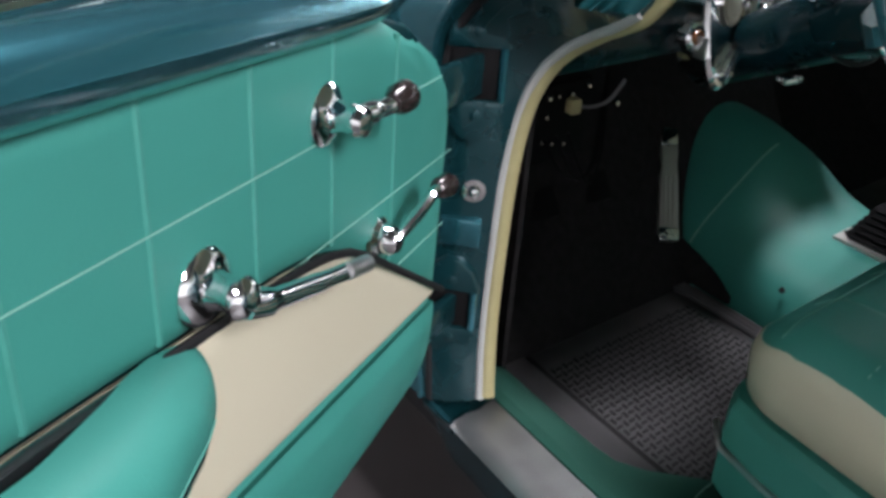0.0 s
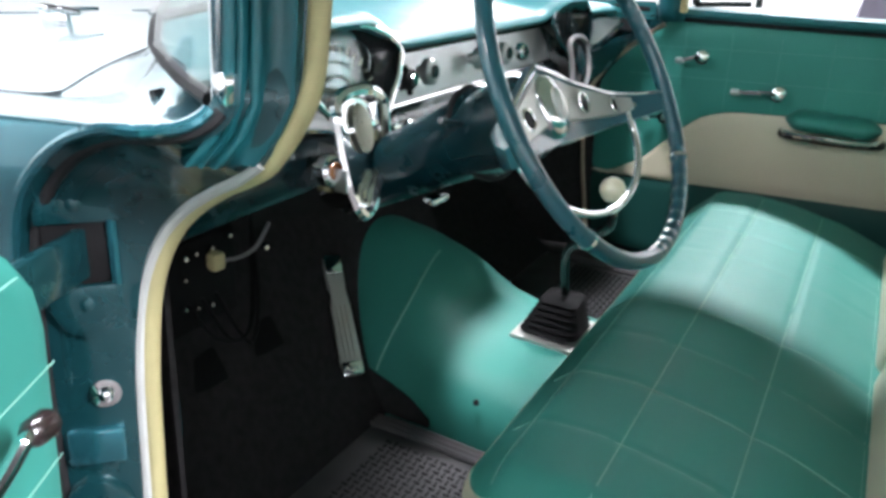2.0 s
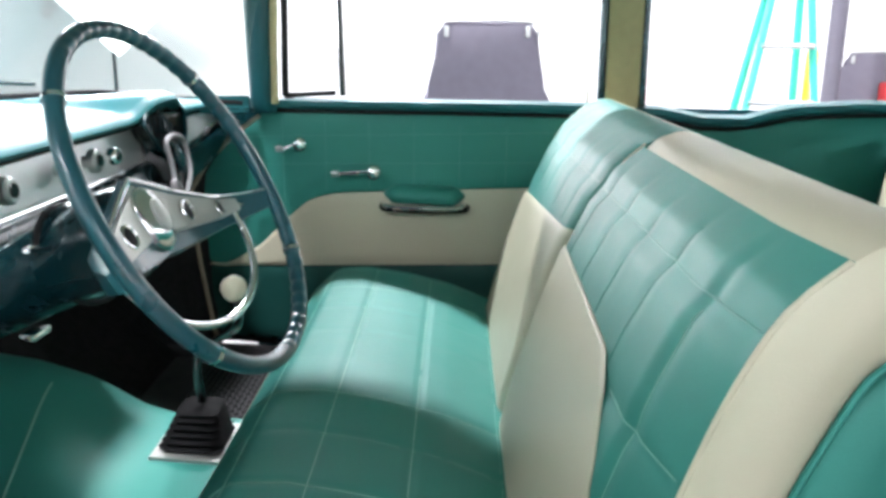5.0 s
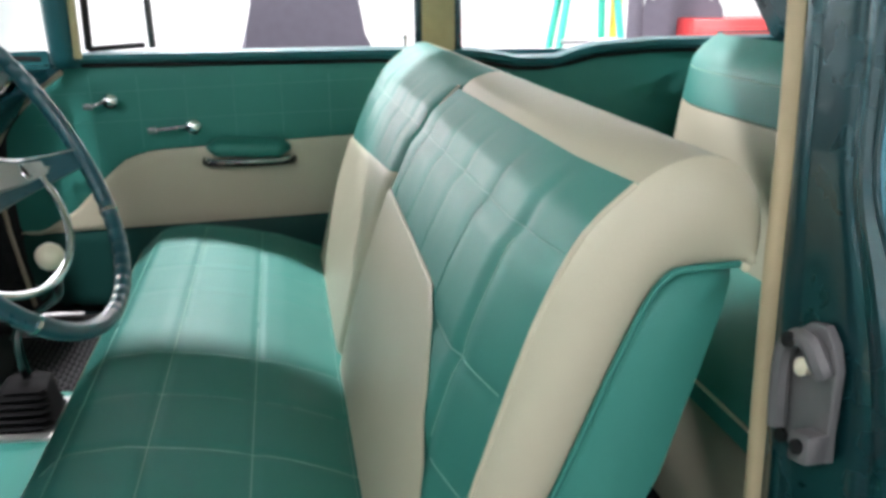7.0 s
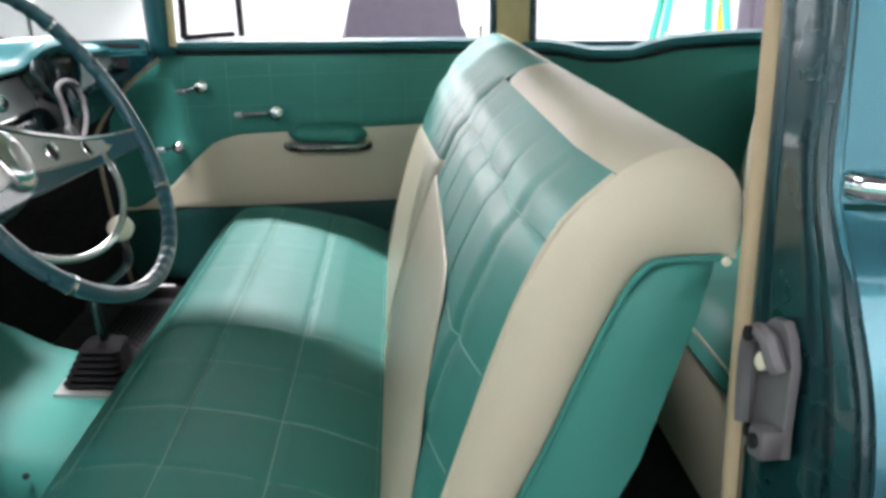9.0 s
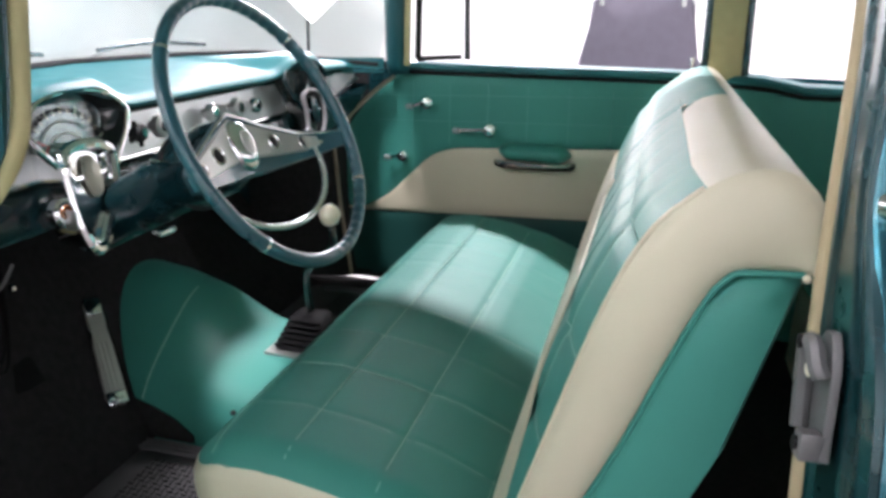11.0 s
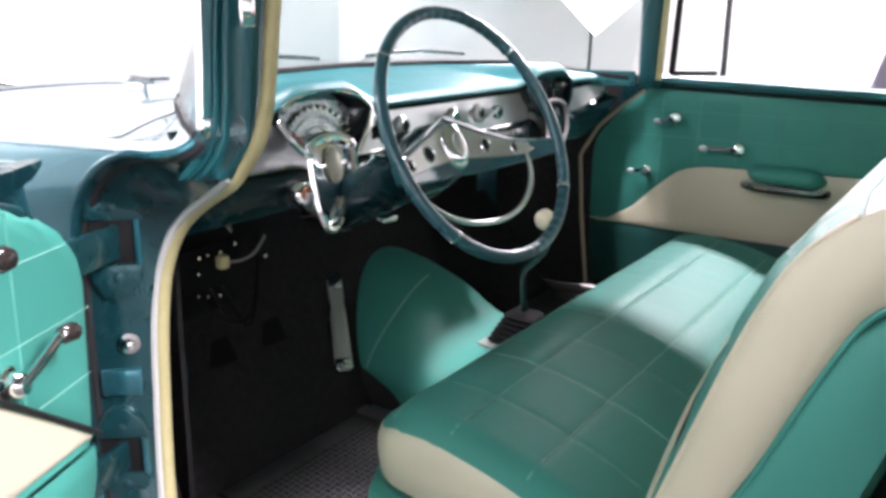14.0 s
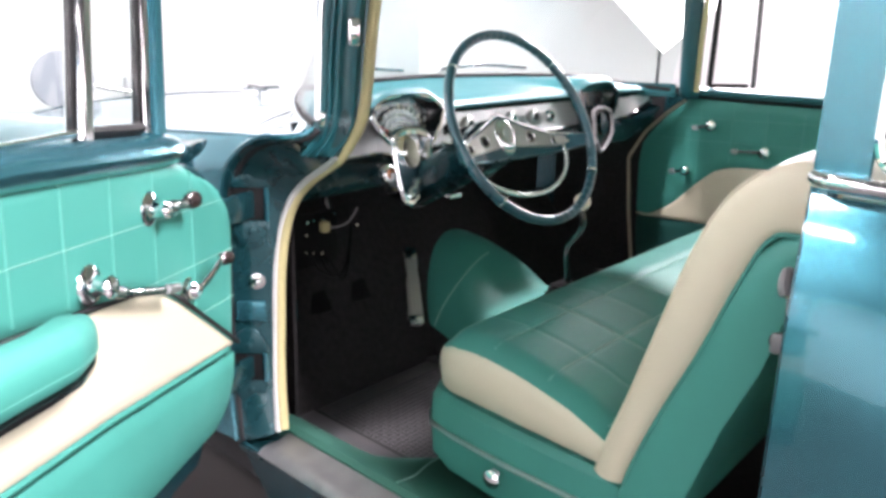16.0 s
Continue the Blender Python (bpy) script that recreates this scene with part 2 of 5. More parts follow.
slab_object("floor", (0.5, 1.0, -0.05), (12.0, 14.0, 0.1), CONCRETE, "dark sealed concrete floor of the photo bay")
slab_object("wall_north", (0.5, 8.05, 1.75), (12.2, 0.1, 3.5), GREYWALL, "pale grey painted wall of the photo bay")
slab_object("wall_south", (0.5, -6.05, 1.75), (12.2, 0.1, 3.5), WHITEPAINT, "white painted wall behind the car")
slab_object("wall_east", (6.55, 1.0, 1.75), (0.1, 14.0, 3.5), WHITEPAINT, "bright white painted wall beside the car")
slab_object("wall_west", (-5.55, 1.0, 1.75), (0.1, 14.0, 3.5), WHITEPAINT, "white painted wall beside the open door")
slab_object("ceiling", (0.5, 1.0, 3.55), (12.2, 14.2, 0.1), DARKCEIL, "charcoal painted ceiling with tube lights")


def unseen_tube_light(x, y, watts, turn=0, tip=0, length=2.4):
    """A twin-tube light; a tipped one is added, unseen, to brighten a wall."""
    f = thing("unseen_tube_light", (x, y, 3.42), "long white ceiling light with two bare tubes, out of view", "ceiling light", "ceiling lights")
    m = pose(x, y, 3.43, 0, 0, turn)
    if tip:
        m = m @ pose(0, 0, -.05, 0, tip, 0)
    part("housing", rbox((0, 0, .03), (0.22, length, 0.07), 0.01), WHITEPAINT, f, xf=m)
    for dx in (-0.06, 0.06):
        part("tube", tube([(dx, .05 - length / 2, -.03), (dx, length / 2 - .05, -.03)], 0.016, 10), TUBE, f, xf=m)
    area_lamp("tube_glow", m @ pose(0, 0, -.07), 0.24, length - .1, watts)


# Tipped ones wash the walls, x -3.4 fills the seat side: all added, unseen.
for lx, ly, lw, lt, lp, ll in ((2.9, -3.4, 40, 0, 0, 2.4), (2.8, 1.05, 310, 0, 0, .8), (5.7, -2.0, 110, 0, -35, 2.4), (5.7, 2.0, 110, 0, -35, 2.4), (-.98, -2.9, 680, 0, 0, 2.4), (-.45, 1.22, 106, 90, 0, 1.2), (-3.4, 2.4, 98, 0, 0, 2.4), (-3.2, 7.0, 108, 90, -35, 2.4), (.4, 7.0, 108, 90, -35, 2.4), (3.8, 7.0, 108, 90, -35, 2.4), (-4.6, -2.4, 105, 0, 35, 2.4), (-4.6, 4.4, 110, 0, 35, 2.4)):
    unseen_tube_light(lx, ly, lw, lt, lp, ll)


def softbox(p, aimpt, size, watts):
    """A square softbox hung on one corner, on a light stand."""
    s = thing("softbox", (p[0], p[1], 0), "large lit white square softbox on a thin light stand", "softbox")
    m = look(p, aimpt) @ pose(0, 0, 0, 0, 0, 45)
    h = size / 2
    part("diffuser", rbox((0, 0, 0), (size, size, 0.02), 0.008), DIFFUSER, s, "glowing white cloth front", m)
    part("shell", loft([[(-h, -h, 0.012), (h, -h, 0.012), (h, h, 0.012), (-h, h, 0.012)], [(-.09, -.09, .45), (.09, -.09, .45), (.09, .09, .45), (-.09, .09, .45)]]), GLOSSBLACK, s, "black cloth back", m)
    part("pole", tube([(p[0] + 0.25, p[1] + 0.2, 0.05), (p[0] + 0.25, p[1] + 0.2, p[2] + 0.1)], 0.014, 10), GLOSSBLACK, s)
    for k in range(3):
        a = 2.1 * k
        part("leg", tube([(p[0] + .25, p[1] + .2, 0.5), (p[0] + .25 + .45 * math.cos(a), p[1] + .2 + .45 * math.sin(a), 0.012)], 0.01, 8), GLOSSBLACK, s)
    la = area_lamp("softbox_glow", m @ Matrix.Translation((0, 0, -0.03)), size * 0.95, size * 0.95, watts)
    return s


softbox((4.42, 3.05, 2.0), (0.4, 0.3, 0.7), 1.36, 160)


def upholstered_chair(p, turn, tall, label):
    c = thing("upholstered_chair", p, label, "chair", "chairs beside the wall")
    m = Matrix.Translation(p) @ pose(0, 0, 0, 0, 0, turn)
    out = [(-.31, .52), (-.30, .95), (-.25, 1.03), (-.24, tall - .06), (-.20, tall), (.20, tall), (.24, tall - .06), (.25, 1.03), (.30, .95), (.31, .52)]
    part("backrest", prism(out, lambda a, b, q: (a, q, b), 0.0, 0.09, 0.02), MAUVE, c, xf=m)
    part("seat", rbox((0, -.22, .45), (.56, .5, .13), .04), MAUVE, c, xf=m)
    part("pedestal", lathe([(0.03, 0.06), (0.03, 0.4)], 12), GLOSSBLACK, c, xf=m)
    for sx in (-.19, .19):
        part("clip", rbox((sx, .094, tall - .045), (.022, .014, .05), .006), LACE_EDGE, c, "pale corner clip", xf=m)
    part("rim", tube(spline([(a, .086, b) for a, b in out[3:-3]], 4), .007, 8), LACE_EDGE, c, "pale grey rim round the back", xf=m)
    for k in range(5):
        a = 2 * math.pi * k / 5
        part("foot", tube([(0, 0, .08), (.27 * math.cos(a), .27 * math.sin(a), .02)], .018, 8), GLOSSBLACK, c, xf=m)
    return c


upholstered_chair((2.80, 0.45, 0), 90, 1.30, "mauve-grey upholstered chair with rounded back beside the car")
upholstered_chair((4.4, -2.05, 0), 70, 1.16, "second mauve-grey upholstered chair near the ladder")


def step_ladder(x, y):
    s = thing("step_ladder", (x, y, 0), "green fibreglass step ladder standing open", "ladder")
    for k, (a, b) in enumerate((((0, .30, 0), (0, .06, 1.75)), ((0, -.30, 0), (0, -.06, 1.75)), ((.55, .26, 0), (.08, .06, 1.75)), ((.55, -.26, 0), (.08, -.06, 1.75)))):
        part("rail", tube([Vector(a) + Vector((x, y, 0)), Vector(b) + Vector((x, y, 0))], 0.022, 8), LADDERGREEN, s)
    for i in range(5):
        z = 0.3 + 0.3 * i
        w = 0.30 - 0.137 * z
        part("tread", rbox((x, y, z), (.08, 2 * w, .025), .004), STEEL, s)
    part("cap", rbox((x + .04, y, 1.76), (.16, .18, .04), .01), YELLOW, s, "yellow plastic top cap")


step_ladder(3.4, -1.12)


def floor_jack_post(x, y, h, r, material, name, label, category):
    s = thing(name, (x, y, 0), label, category)
    part("base", lathe([(r * 2.2, 0), (r * 2.2, .02), (r * 1.2, .04)], 16), GLOSSBLACK, s, xf=Matrix.Translation((x, y, 0)))
    part("post", lathe([(r, .04), (r, h - .03), (r * .8, h)], 16), material, s, xf=Matrix.Translation((x, y, 0)))


floor_jack_post(3.7, -1.36, 1.18, .035, YELLOW, "warning_post", "yellow plastic post on a black round base", "post")
floor_jack_post(4.1, -1.62, 1.9, .05, MAUVE, "backdrop_stand", "dark grey backdrop stand on a round base", "stand")


def tool_chest(x, y):
    s = thing("tool_chest", (x, y, 0), "red enamelled metal tool chest on feet", "tool chest")
    part("body", rbox((x, y, .55), (.5, .7, .86), .015), RED, s)
    for k in range(4):
        part("drawer", rbox((x - .255, y, .28 + .19 * k), (.012, .62, .16), .006), RED, s)
        part("handle", tube([(x - .275, y - .2, .33 + .19 * k), (x - .275, y + .2, .33 + .19 * k)], .008, 8), CHROME, s)
    for a in (-.2, .2):
        for b in (-.3, .3):
            part("foot", lathe([(.025, 0), (.025, .13)], 10), BLACK, s, xf=Matrix.Translation((x + a, y + b, 0)))


tool_chest(4.3, -2.35)


def round_reflector(p, r):
    s = thing("reflector_disc", (p[0], p[1], 0), "round grey reflector disc on a stand with an arm", "reflector")
    m = aim(p, (-.35, -1, 0.05))
    part("disc", lathe([(r * .9, -.012), (r, 0), (r * .95, .01), (0.01, .014)], 32), GREYDISC, s, xf=m)
    part("arm", tube([Vector(p) + Vector((0, .03, 0)), Vector(p) + Vector((.36, .03, -.07))], .009, 8), STEEL, s)
    part("pole", tube([(p[0] + .3, p[1] + .04, 0.03), (p[0] + .3, p[1] + .04, p[2])], .012, 8), STEEL, s)
    part("base", lathe([(.2, 0), (.2, .02), (.03, .04)], 20), GLOSSBLACK, s, xf=Matrix.Translation((p[0] + .3, p[1] + .04, 0)))


GREYDISC = mat("grey_reflector_cloth", (0.23, 0.25, 0.28), 0.6, var=0.06)
round_reflector((-0.26, 3.3, 0.98), 0.128)

# ---- the car: shell ----
body = thing("car", (0, 0.5, 0), "turquoise two-door car body with the driver's door swung open", "car")

LACE_LINE = [(-.660, .800, 1.46), (-.682, .815, 1.25), (-.700, .814, 1.12), (-.716, .812, 1.06), (-.733, .835, 1.003), (-.729, .872, .979), (-.721, .915, .958), (-.718, .960, .928), (-.722, .990, .890), (-.735, 1.008, .830), (-.750, 1.008, .740), (-.756, 1.008, .620), (-.766, .998, .500), (-.785, .965, .395)]
EDGE_LINE = [(-.735, .855, 1.46), (-.750, .870, 1.25), (-.755, .868, 1.12), (-.772, .862, 1.065), (-.800, .868, 1.044), (-.826, .900, 1.038), (-.832, .950, 1.034), (-.838, 1.010, 1.010), (-.845, 1.055, .970), (-.848, 1.082, .920), (-.850, 1.092, .820), (-.850, 1.092, .640), (-.850, 1.080, .480), (-.855, 1.055, .360)]
inner = spline(LACE_LINE, 6)
outer = spline(EDGE_LINE, 6)


def jamb(u, v):
    i = u * (len(inner) - 1)
    k = min(int(round(i)), len(inner) - 1)
    a, b = inner[k], outer[k]
    p = a.lerp(b, v)
    dip = -0.012 * math.sin(math.pi * v) * min(1, max(0, (.93 - a.z) * 8)) + .02 * math.sin(math.pi * v) * min(1, max(0, (a.z - .93) * 14)) * min(1, max(0, (1.06 - a.z) * 12))
    return (p.x + dip * .5, p.y + dip, p.z)


part("hinge_pillar", sheet(jamb, len(inner) - 1, 10, 0.006), PAINT_SHADED, body, "glossy turquoise door jamb, shade mixed into its colour")
rim_at = [i / (len(inner) - 1) for i in range(20, len(inner))]
part("wing_edge", tube([Vector(jamb(u, .985)) + Vector((-.002, -.004, .001)) for u in rim_at], .0065, 8), PAINT, body, "rolled turquoise edge of the wing")
part("jamb_seal", tube([Vector(jamb(u, .86)) + Vector((0, -.004, 0)) for u in rim_at], .0075, 8), BLACK, body, "black rubber door seal")
part("jamb_ridge", tube([Vector(jamb(u, .70)) + Vector((0, -.003, .001)) for u in rim_at[:44]], .0055, 8), PAINT_SHADED, body, "raised ridge inside the jamb")


def ws_base(x):
    return lerp([(0, 1.33), (.35, 1.30), (.55, 1.22), (.68, 1.08), (.75, .96), (.785, .885)], abs(x - .025))


# front wing side: from the door edge to the crown line
WING_REAR = spline([EDGE_LINE[i] for i in (13, 12, 11, 10, 9, 8, 7, 6, 5)], 6)
WING_FRONT = spline([(-.870, 2.75, .36), (-.888, 2.75, .47), (-.898, 2.75, .60), (-.902, 2.75, .70), (-.900, 2.75, .78), (-.892, 2.75, .835), (-.878, 2.75, .872), (-.855, 2.75, .902), (-.826, 2.75, .924)], 6)


def wing(u, v):
    k = min(int(round(u * (len(WING_REAR) - 1))), len(WING_REAR) - 1)
    p = WING_REAR[k].lerp(WING_FRONT[k], v)
    side = 1 - k / (len(WING_REAR) - 1)
    return (p.x - .03 * side ** .6 * math.sin(math.pi * min(1, v * 1.6)) ** .7, p.y, p.z + .004 * math.sin(math.pi * v))


part("front_wing", sheet(wing, len(WING_REAR) - 1, 30, .006), PAINT, body, "turquoise front wing", sharp=60)
RISE = spline([(-.826, 0, 0), (-.76, 0, .002), (-.70, 0, -.010), (-.64, 0, -.024), (-.55, 0, -.010), (-.40, 0, .010), (-.2, 0, .024), (.03, 0, .030), (.26, 0, .024), (.46, 0, .010), (.61, 0, -.010), (.70, 0, -.024), (.76, 0, -.010), (.82, 0, .002), (.88, 0, 0)], 6)
RISE = [(p.x, p.z) for p in RISE]


def top_rear(x):
    return max(.868 if x < -.70 else 0, ws_base(x) + .075 * (x + .64) - .010) + (.032 * max(0, (-.80 - x) / .026) if x < -.80 else 0)


def top_height(x, y):
    """Height of bonnet, wing crowns and cowl, one smooth skin."""
    t = (y - .9) / 1.85
    z = 1.038 - .114 * t + .004 * math.sin(math.pi * min(1, max(0, t))) + lerp(RISE, x) * min(1, max(0, (y - .86) / .25))
    zw = lerp([(0, 1.090), (.6, 1.080), (.74, 1.052), (.81, 1.044), (.851, 1.036)], abs(x - .025))
    return z + max(0, zw - z) * math.exp(-max(0, y - top_rear(x)) / .06)


def body_top(u, v):
    x = -.826 + 1.70 * u
    y = top_rear(x) + (2.75 - top_rear(x)) * v ** 1.6
    return (x, y, top_height(x, y))


part("bonnet", sheet(body_top, 110, 60, .006), PAINT, body, "turquoise bonnet and wing tops", sharp=80)
gap = [(-.652, 2.7), (-.651, 2.2), (-.650, 1.8), (-.648, 1.5), (-.647, 1.38), (-.642, 1.335), (-.628, 1.318), (-.60, 1.325), (-.55, 1.345), (-.4, 1.39), (-.1, 1.44), (.2, 1.47), (.5, 1.455), (.62, 1.43)]
gap = [(p.x, p.y) for p in spline([(a, b, 0) for a, b in gap], 8)]
part("bonnet_gap", tube([(x, y, top_height(x, y) + .0002) for x, y in gap], [.0032 if x < -.62 else .0018 for x, y in gap], 8), BLACK, body, "dark gap round the bonnet")
part("right_fender", sheet(lambda u, v: (.66 + (.325 - .06 * v) * math.sin(u * 1.57), 1.0 + 1.7 * v, lerp([(1.0, 1.03), (2.7, .93)], 1.0 + 1.7 * v) - .64 * (1 - math.cos(u * 1.57)) ** 2.6), 20, 14, -.006), PAINT, body, xf=car)


def hood_ornament(p):
    o = thing("hood_ornament", p, "slim chrome jet-shaped ornament on the bonnet", "ornament")
    part("jet", tube([(p[0], p[1] - .06, p[2] + .035), (p[0], p[1] - .03, p[2] + .037), (p[0], p[1] + .05, p[2] + .04), (p[0], p[1] + .12, p[2] + .037)], [.004, .009, .008, .003], 10), CHROME, o)
    part("wing", prism([(-.07, -.03), (0, .04), (.07, -.03), (0, -.01)], lambda a, b, c: (p[0] + a, p[1] + b, p[2] + .035 + c), 0, .008, .002), CHROME, o)
    part("foot", rbox((p[0], p[1] + .02, p[2] + .015), (.016, .09, .045), .006), CHROME, o)


hood_ornament((-.18, 1.95, .998))

# A-pillars, roof rails and roof
ROLLS = [(0, 0), (.06, -.004), (.16, -.007), (.28, -.008), (.39, -.006), (.44, -.001), (.48, .005), (.53, .007), (.58, .005), (.62, .001), (.66, -.004), (.70, .001), (.74, .004), (.79, .002), (.83, -.004), (.87, -.001), (1, 0)]
SECTION = [(-.680, .832), (-.684, .824), (-.700, .812)] + [(-.716 - .041 * k - .764 * o, .806 + .049 * k - .645 * o) for k, o in ROLLS] + [(-.744, .876), (-.710, .882), (-.682, .862)]


def pillar_ring(z, mirror=False):
    d = lerp([(1.0, -.034), (1.03, -.020), (1.06, -.010), (1.12, -.004), (1.25, .004), (1.5, .028)], z)
    e = lerp([(1.0, .030), (1.03, .010), (1.06, 0), (1.25, 0), (1.5, -.02)], z)
    if mirror:
        return [(.893 - (x + .765) * .8 - d, .965 + (y - .85) * .9, z) for x, y in SECTION]
    return [(x + d, y + e, z) for x, y in SECTION]


part("a_pillar", loft([pillar_ring(z) for z in (1.0, 1.015, 1.03, 1.045, 1.06, 1.12, 1.2, 1.3, 1.4, 1.5)]), PILLARPAINT, body, "glossy turquoise windscreen pillar with pressed rolls", sharp=80)
part("a_pillar", loft([pillar_ring(z, True) for z in (1.03, 1.06, 1.12, 1.2, 1.3, 1.4, 1.5)]), PILLARPAINT, body, sharp=80)
part("pillar_trim", tube([(.850, .925, 1.055), (.846, .922, 1.2), (.835, .905, 1.5)], .013, 8, flat=.7), LACE, body, "olive cloth strip on the pillar")
part("pillar_plate", rbox((-.722, .806, 1.232), (.022, .010, .05), .003), CHROME, body, "small bright plate on the pillar")
part("pillar_gasket", tube(spline([(-.766, .862, 1.06), (-.760, .864, 1.15), (-.752, .864, 1.3), (-.732, .846, 1.5)], 5), .006, 8), CHROME, body, "bright windscreen edge strip")
part("pillar_bracket", rbox((-.762, .852, 1.072), (.024, .018, .03), .005), CHROME, body, "small bright clip at the foot of the pillar")


def roof(u, v):
    x = -.80 + 1.62 * u
    y = -1.25 + 2.17 * v
    return (x, y, 1.50 + .07 * math.sin(math.pi * u) ** .6 * math.sin(math.pi * min(1, v * .9 + .1)) ** .5)


part("roof", sheet(roof, 16, 16, .03), CREAM, body, "pale headlining under the roof", xf=car)

# windscreen
def screen(u, v):
    x = -.758 + 1.566 * u
    e = min(1, abs(x - .025) / .785)
    yb = ws_base(x)
    return (x * (1 - .05 * v), yb - .42 * v * (1 - e ** 3) - .09 * v * e ** 3, lerp([(0, 1.098), (.6, 1.092), (.785, 1.058)], abs(x - .025)) + v * .42)


ws = part("windscreen", sheet(screen, 48, 10, .005), GLASS, body, "clear wraparound windscreen glass", xf=car, sharp=80)
ws.visible_shadow = False
part("windscreen_gasket", tube([Vector(car(screen(i / 40, 0))) for i in range(41)], .008, 8), BLACK, body, "black rubber strip under the windscreen")
for x0 in (-.42, .12):
    w = thing("wiper", car((x0, 1.28, 1.1)), "thin dark wiper arm and blade on the windscreen", "wiper", "wipers")
    part("blade", tube(spline(cars([(x0, ws_base(x0) + .015, 1.118), (x0 + .18, ws_base(x0 + .18) + .012, 1.128), (x0 + .36, ws_base(x0 + .36) + .012, 1.118)]), 6), .005, 6), BLACK, w)
    part("arm", tube(spline(cars([(x0 - .05, ws_base(x0) + .035, 1.09), (x0 + .05, ws_base(x0 + .05) + .025, 1.12), (x0 + .18, ws_base(x0 + .18) + .016, 1.132)]), 5), .004, 6), STEEL, w)

# windlace round the driver's opening
part("windlace", tube(spline([(x + .006 - .012 * min(1, max(0, (.95 - z) * 20)), y - .010 * min(1, max(0, (z - 1.0) * 12)), z) for x, y, z in LACE_LINE], 6), .0115, 10), LACE, body, "olive cloth welt round the door opening")
part("windlace_edge", tube(spline([(x - .007 - .011 * min(1, max(0, (.95 - z) * 20)), y + .003, z - .002) for x, y, z in LACE_LINE[4:]], 6), .0065, 8), LACE_EDGE, body, "pale grey rubber edge beside the welt")

# B-pillar, driver's side
BL = [(-.675, -.066, 1.46), (-.688, -.068, 1.30), (-.695, -.070, 1.20), (-.706, -.068, 1.10), (-.710, -.067, 1.0), (-.713, -.070, .86), (-.716, -.074, .70), (-.725, -.070, .50), (-.740, -.060, .385)]
bl = spline(BL, 5)
BO = [(-.778, -.072, 1.46), (-.790, -.074, 1.30), (-.797, -.076, 1.18), (-.808, -.074, 1.095), (-.838, -.082, 1.03), (-.872, -.090, .94), (-.882, -.092, .80), (-.880, -.090, .60), (-.865, -.080, .36)]
bo = spline(BO, 5)


def bjamb(u, v):
    k = min(int(round(u * (len(bl) - 1))), len(bl) - 1)
    p = bl[k].lerp(bo[k], v)
    rib = .005 * math.exp(-((v - .14) / .05) ** 2) - .005 * math.exp(-((v - .70) / .05) ** 2) - .010 * math.exp(-((v - .88) / .06) ** 2)
    return (p.x - rib * .6, p.y + rib, p.z)


# Shade is put into the pillar's colour; its ridges keep the brighter paint.
part("latch_pillar", sheet(bjamb, len(bl) - 1, 24, -.006), PAINT_SHADED, body, "turquoise latch-side door jamb, shade mixed into its colour")
for rv in (.60, .77, .97):
    part("jamb_ridge", tube([Vector(bjamb(i / (len(bl) - 1), rv)) + Vector((0, .001, 0)) for i in range(len(bl))], .0042, 8), PAINT, body, "raised turquoise ridge down the jamb")
part("windlace", tube(spline([(x + .004, y + .006, z) for x, y, z in BL], 5), .0095, 10), LACE_TAN, body, "tan cloth welt at the rear of the door opening")


def quarter(u, v):
    k = min(int(round(u * (len(bo_low) - 1))), len(bo_low) - 1)
    o = bo_low[k]
    y = o.y - 1.5 * v
    s = lerp([(.36, -.01), (.6, .012), (.9, .012), (1.03, .008), (1.085, .006), (1.46, 0)], o.z)
    return (o.x - s * min(1, v * 14 + .25) - .004, y, o.z)


bo_low = [p for p in bo if p.z < 1.085]
part("rear_quarter", sheet(quarter, len(bo_low) - 1, 30, .005), PAINT, body, "light-catching turquoise rear quarter panel")
part("pillar_skin", sheet(lambda u, v: (-.812 + .03 * u - .012 * v, lerp([(0, -.074), (1, -.066)], u) - .060 * v, 1.086 + .40 * u), 10, 6, .006), PAINT, body, "turquoise painted door pillar")
part("belt_trim", tube(spline([(-.818, -.078, 1.098), (-.829, -.090, 1.098), (-.838, -.12, 1.098), (-.842, -.25, 1.098), (-.845, -.6, 1.098), (-.845, -1.5, 1.098)], 6), .0115, 12, flat=.8), CHROME, body, "polished bright belt strip")
part("quarter_window_frame", tube(spline([(-.826, -1.2, 1.118), (-.826, -.6, 1.118), (-.826, -.25, 1.118), (-.826, -.16, 1.118), (-.826, -.146, 1.122), (-.826, -.138, 1.138), (-.824, -.136, 1.17), (-.815, -.136, 1.3), (-.80, -.136, 1.46)], 5), .006, 8), CHROME, body, "thin bright quarter window frame")
qg = part("quarter_glass", sheet(lambda u, v: (-.824 + .02 * u, -.140 - 1.05 * v, 1.12 + .35 * u), 4, 4, .004), GLASS, body, "clear quarter window glass")
qg.visible_shadow = False

# sills and floor
part("rocker", sheet(lambda u, v: (-.850 + .07 * u, 1.05 - 1.13 * v, .358 - .17 * u), 6, 8, .006), PAINT, body, "turquoise rocker panel")
part("sill_plate", loft([[(-.848, y, .350), (-.856, y, .360), (-.848, y, .369), (-.826, y, .373), (-.80, y, .371), (-.786, y, .378), (-.772, y, .380), (-.768, y, .355)] for y in (.968, .9, .6, .25, -.08)]), SILL, body, "scuffed dull metal sill plate")
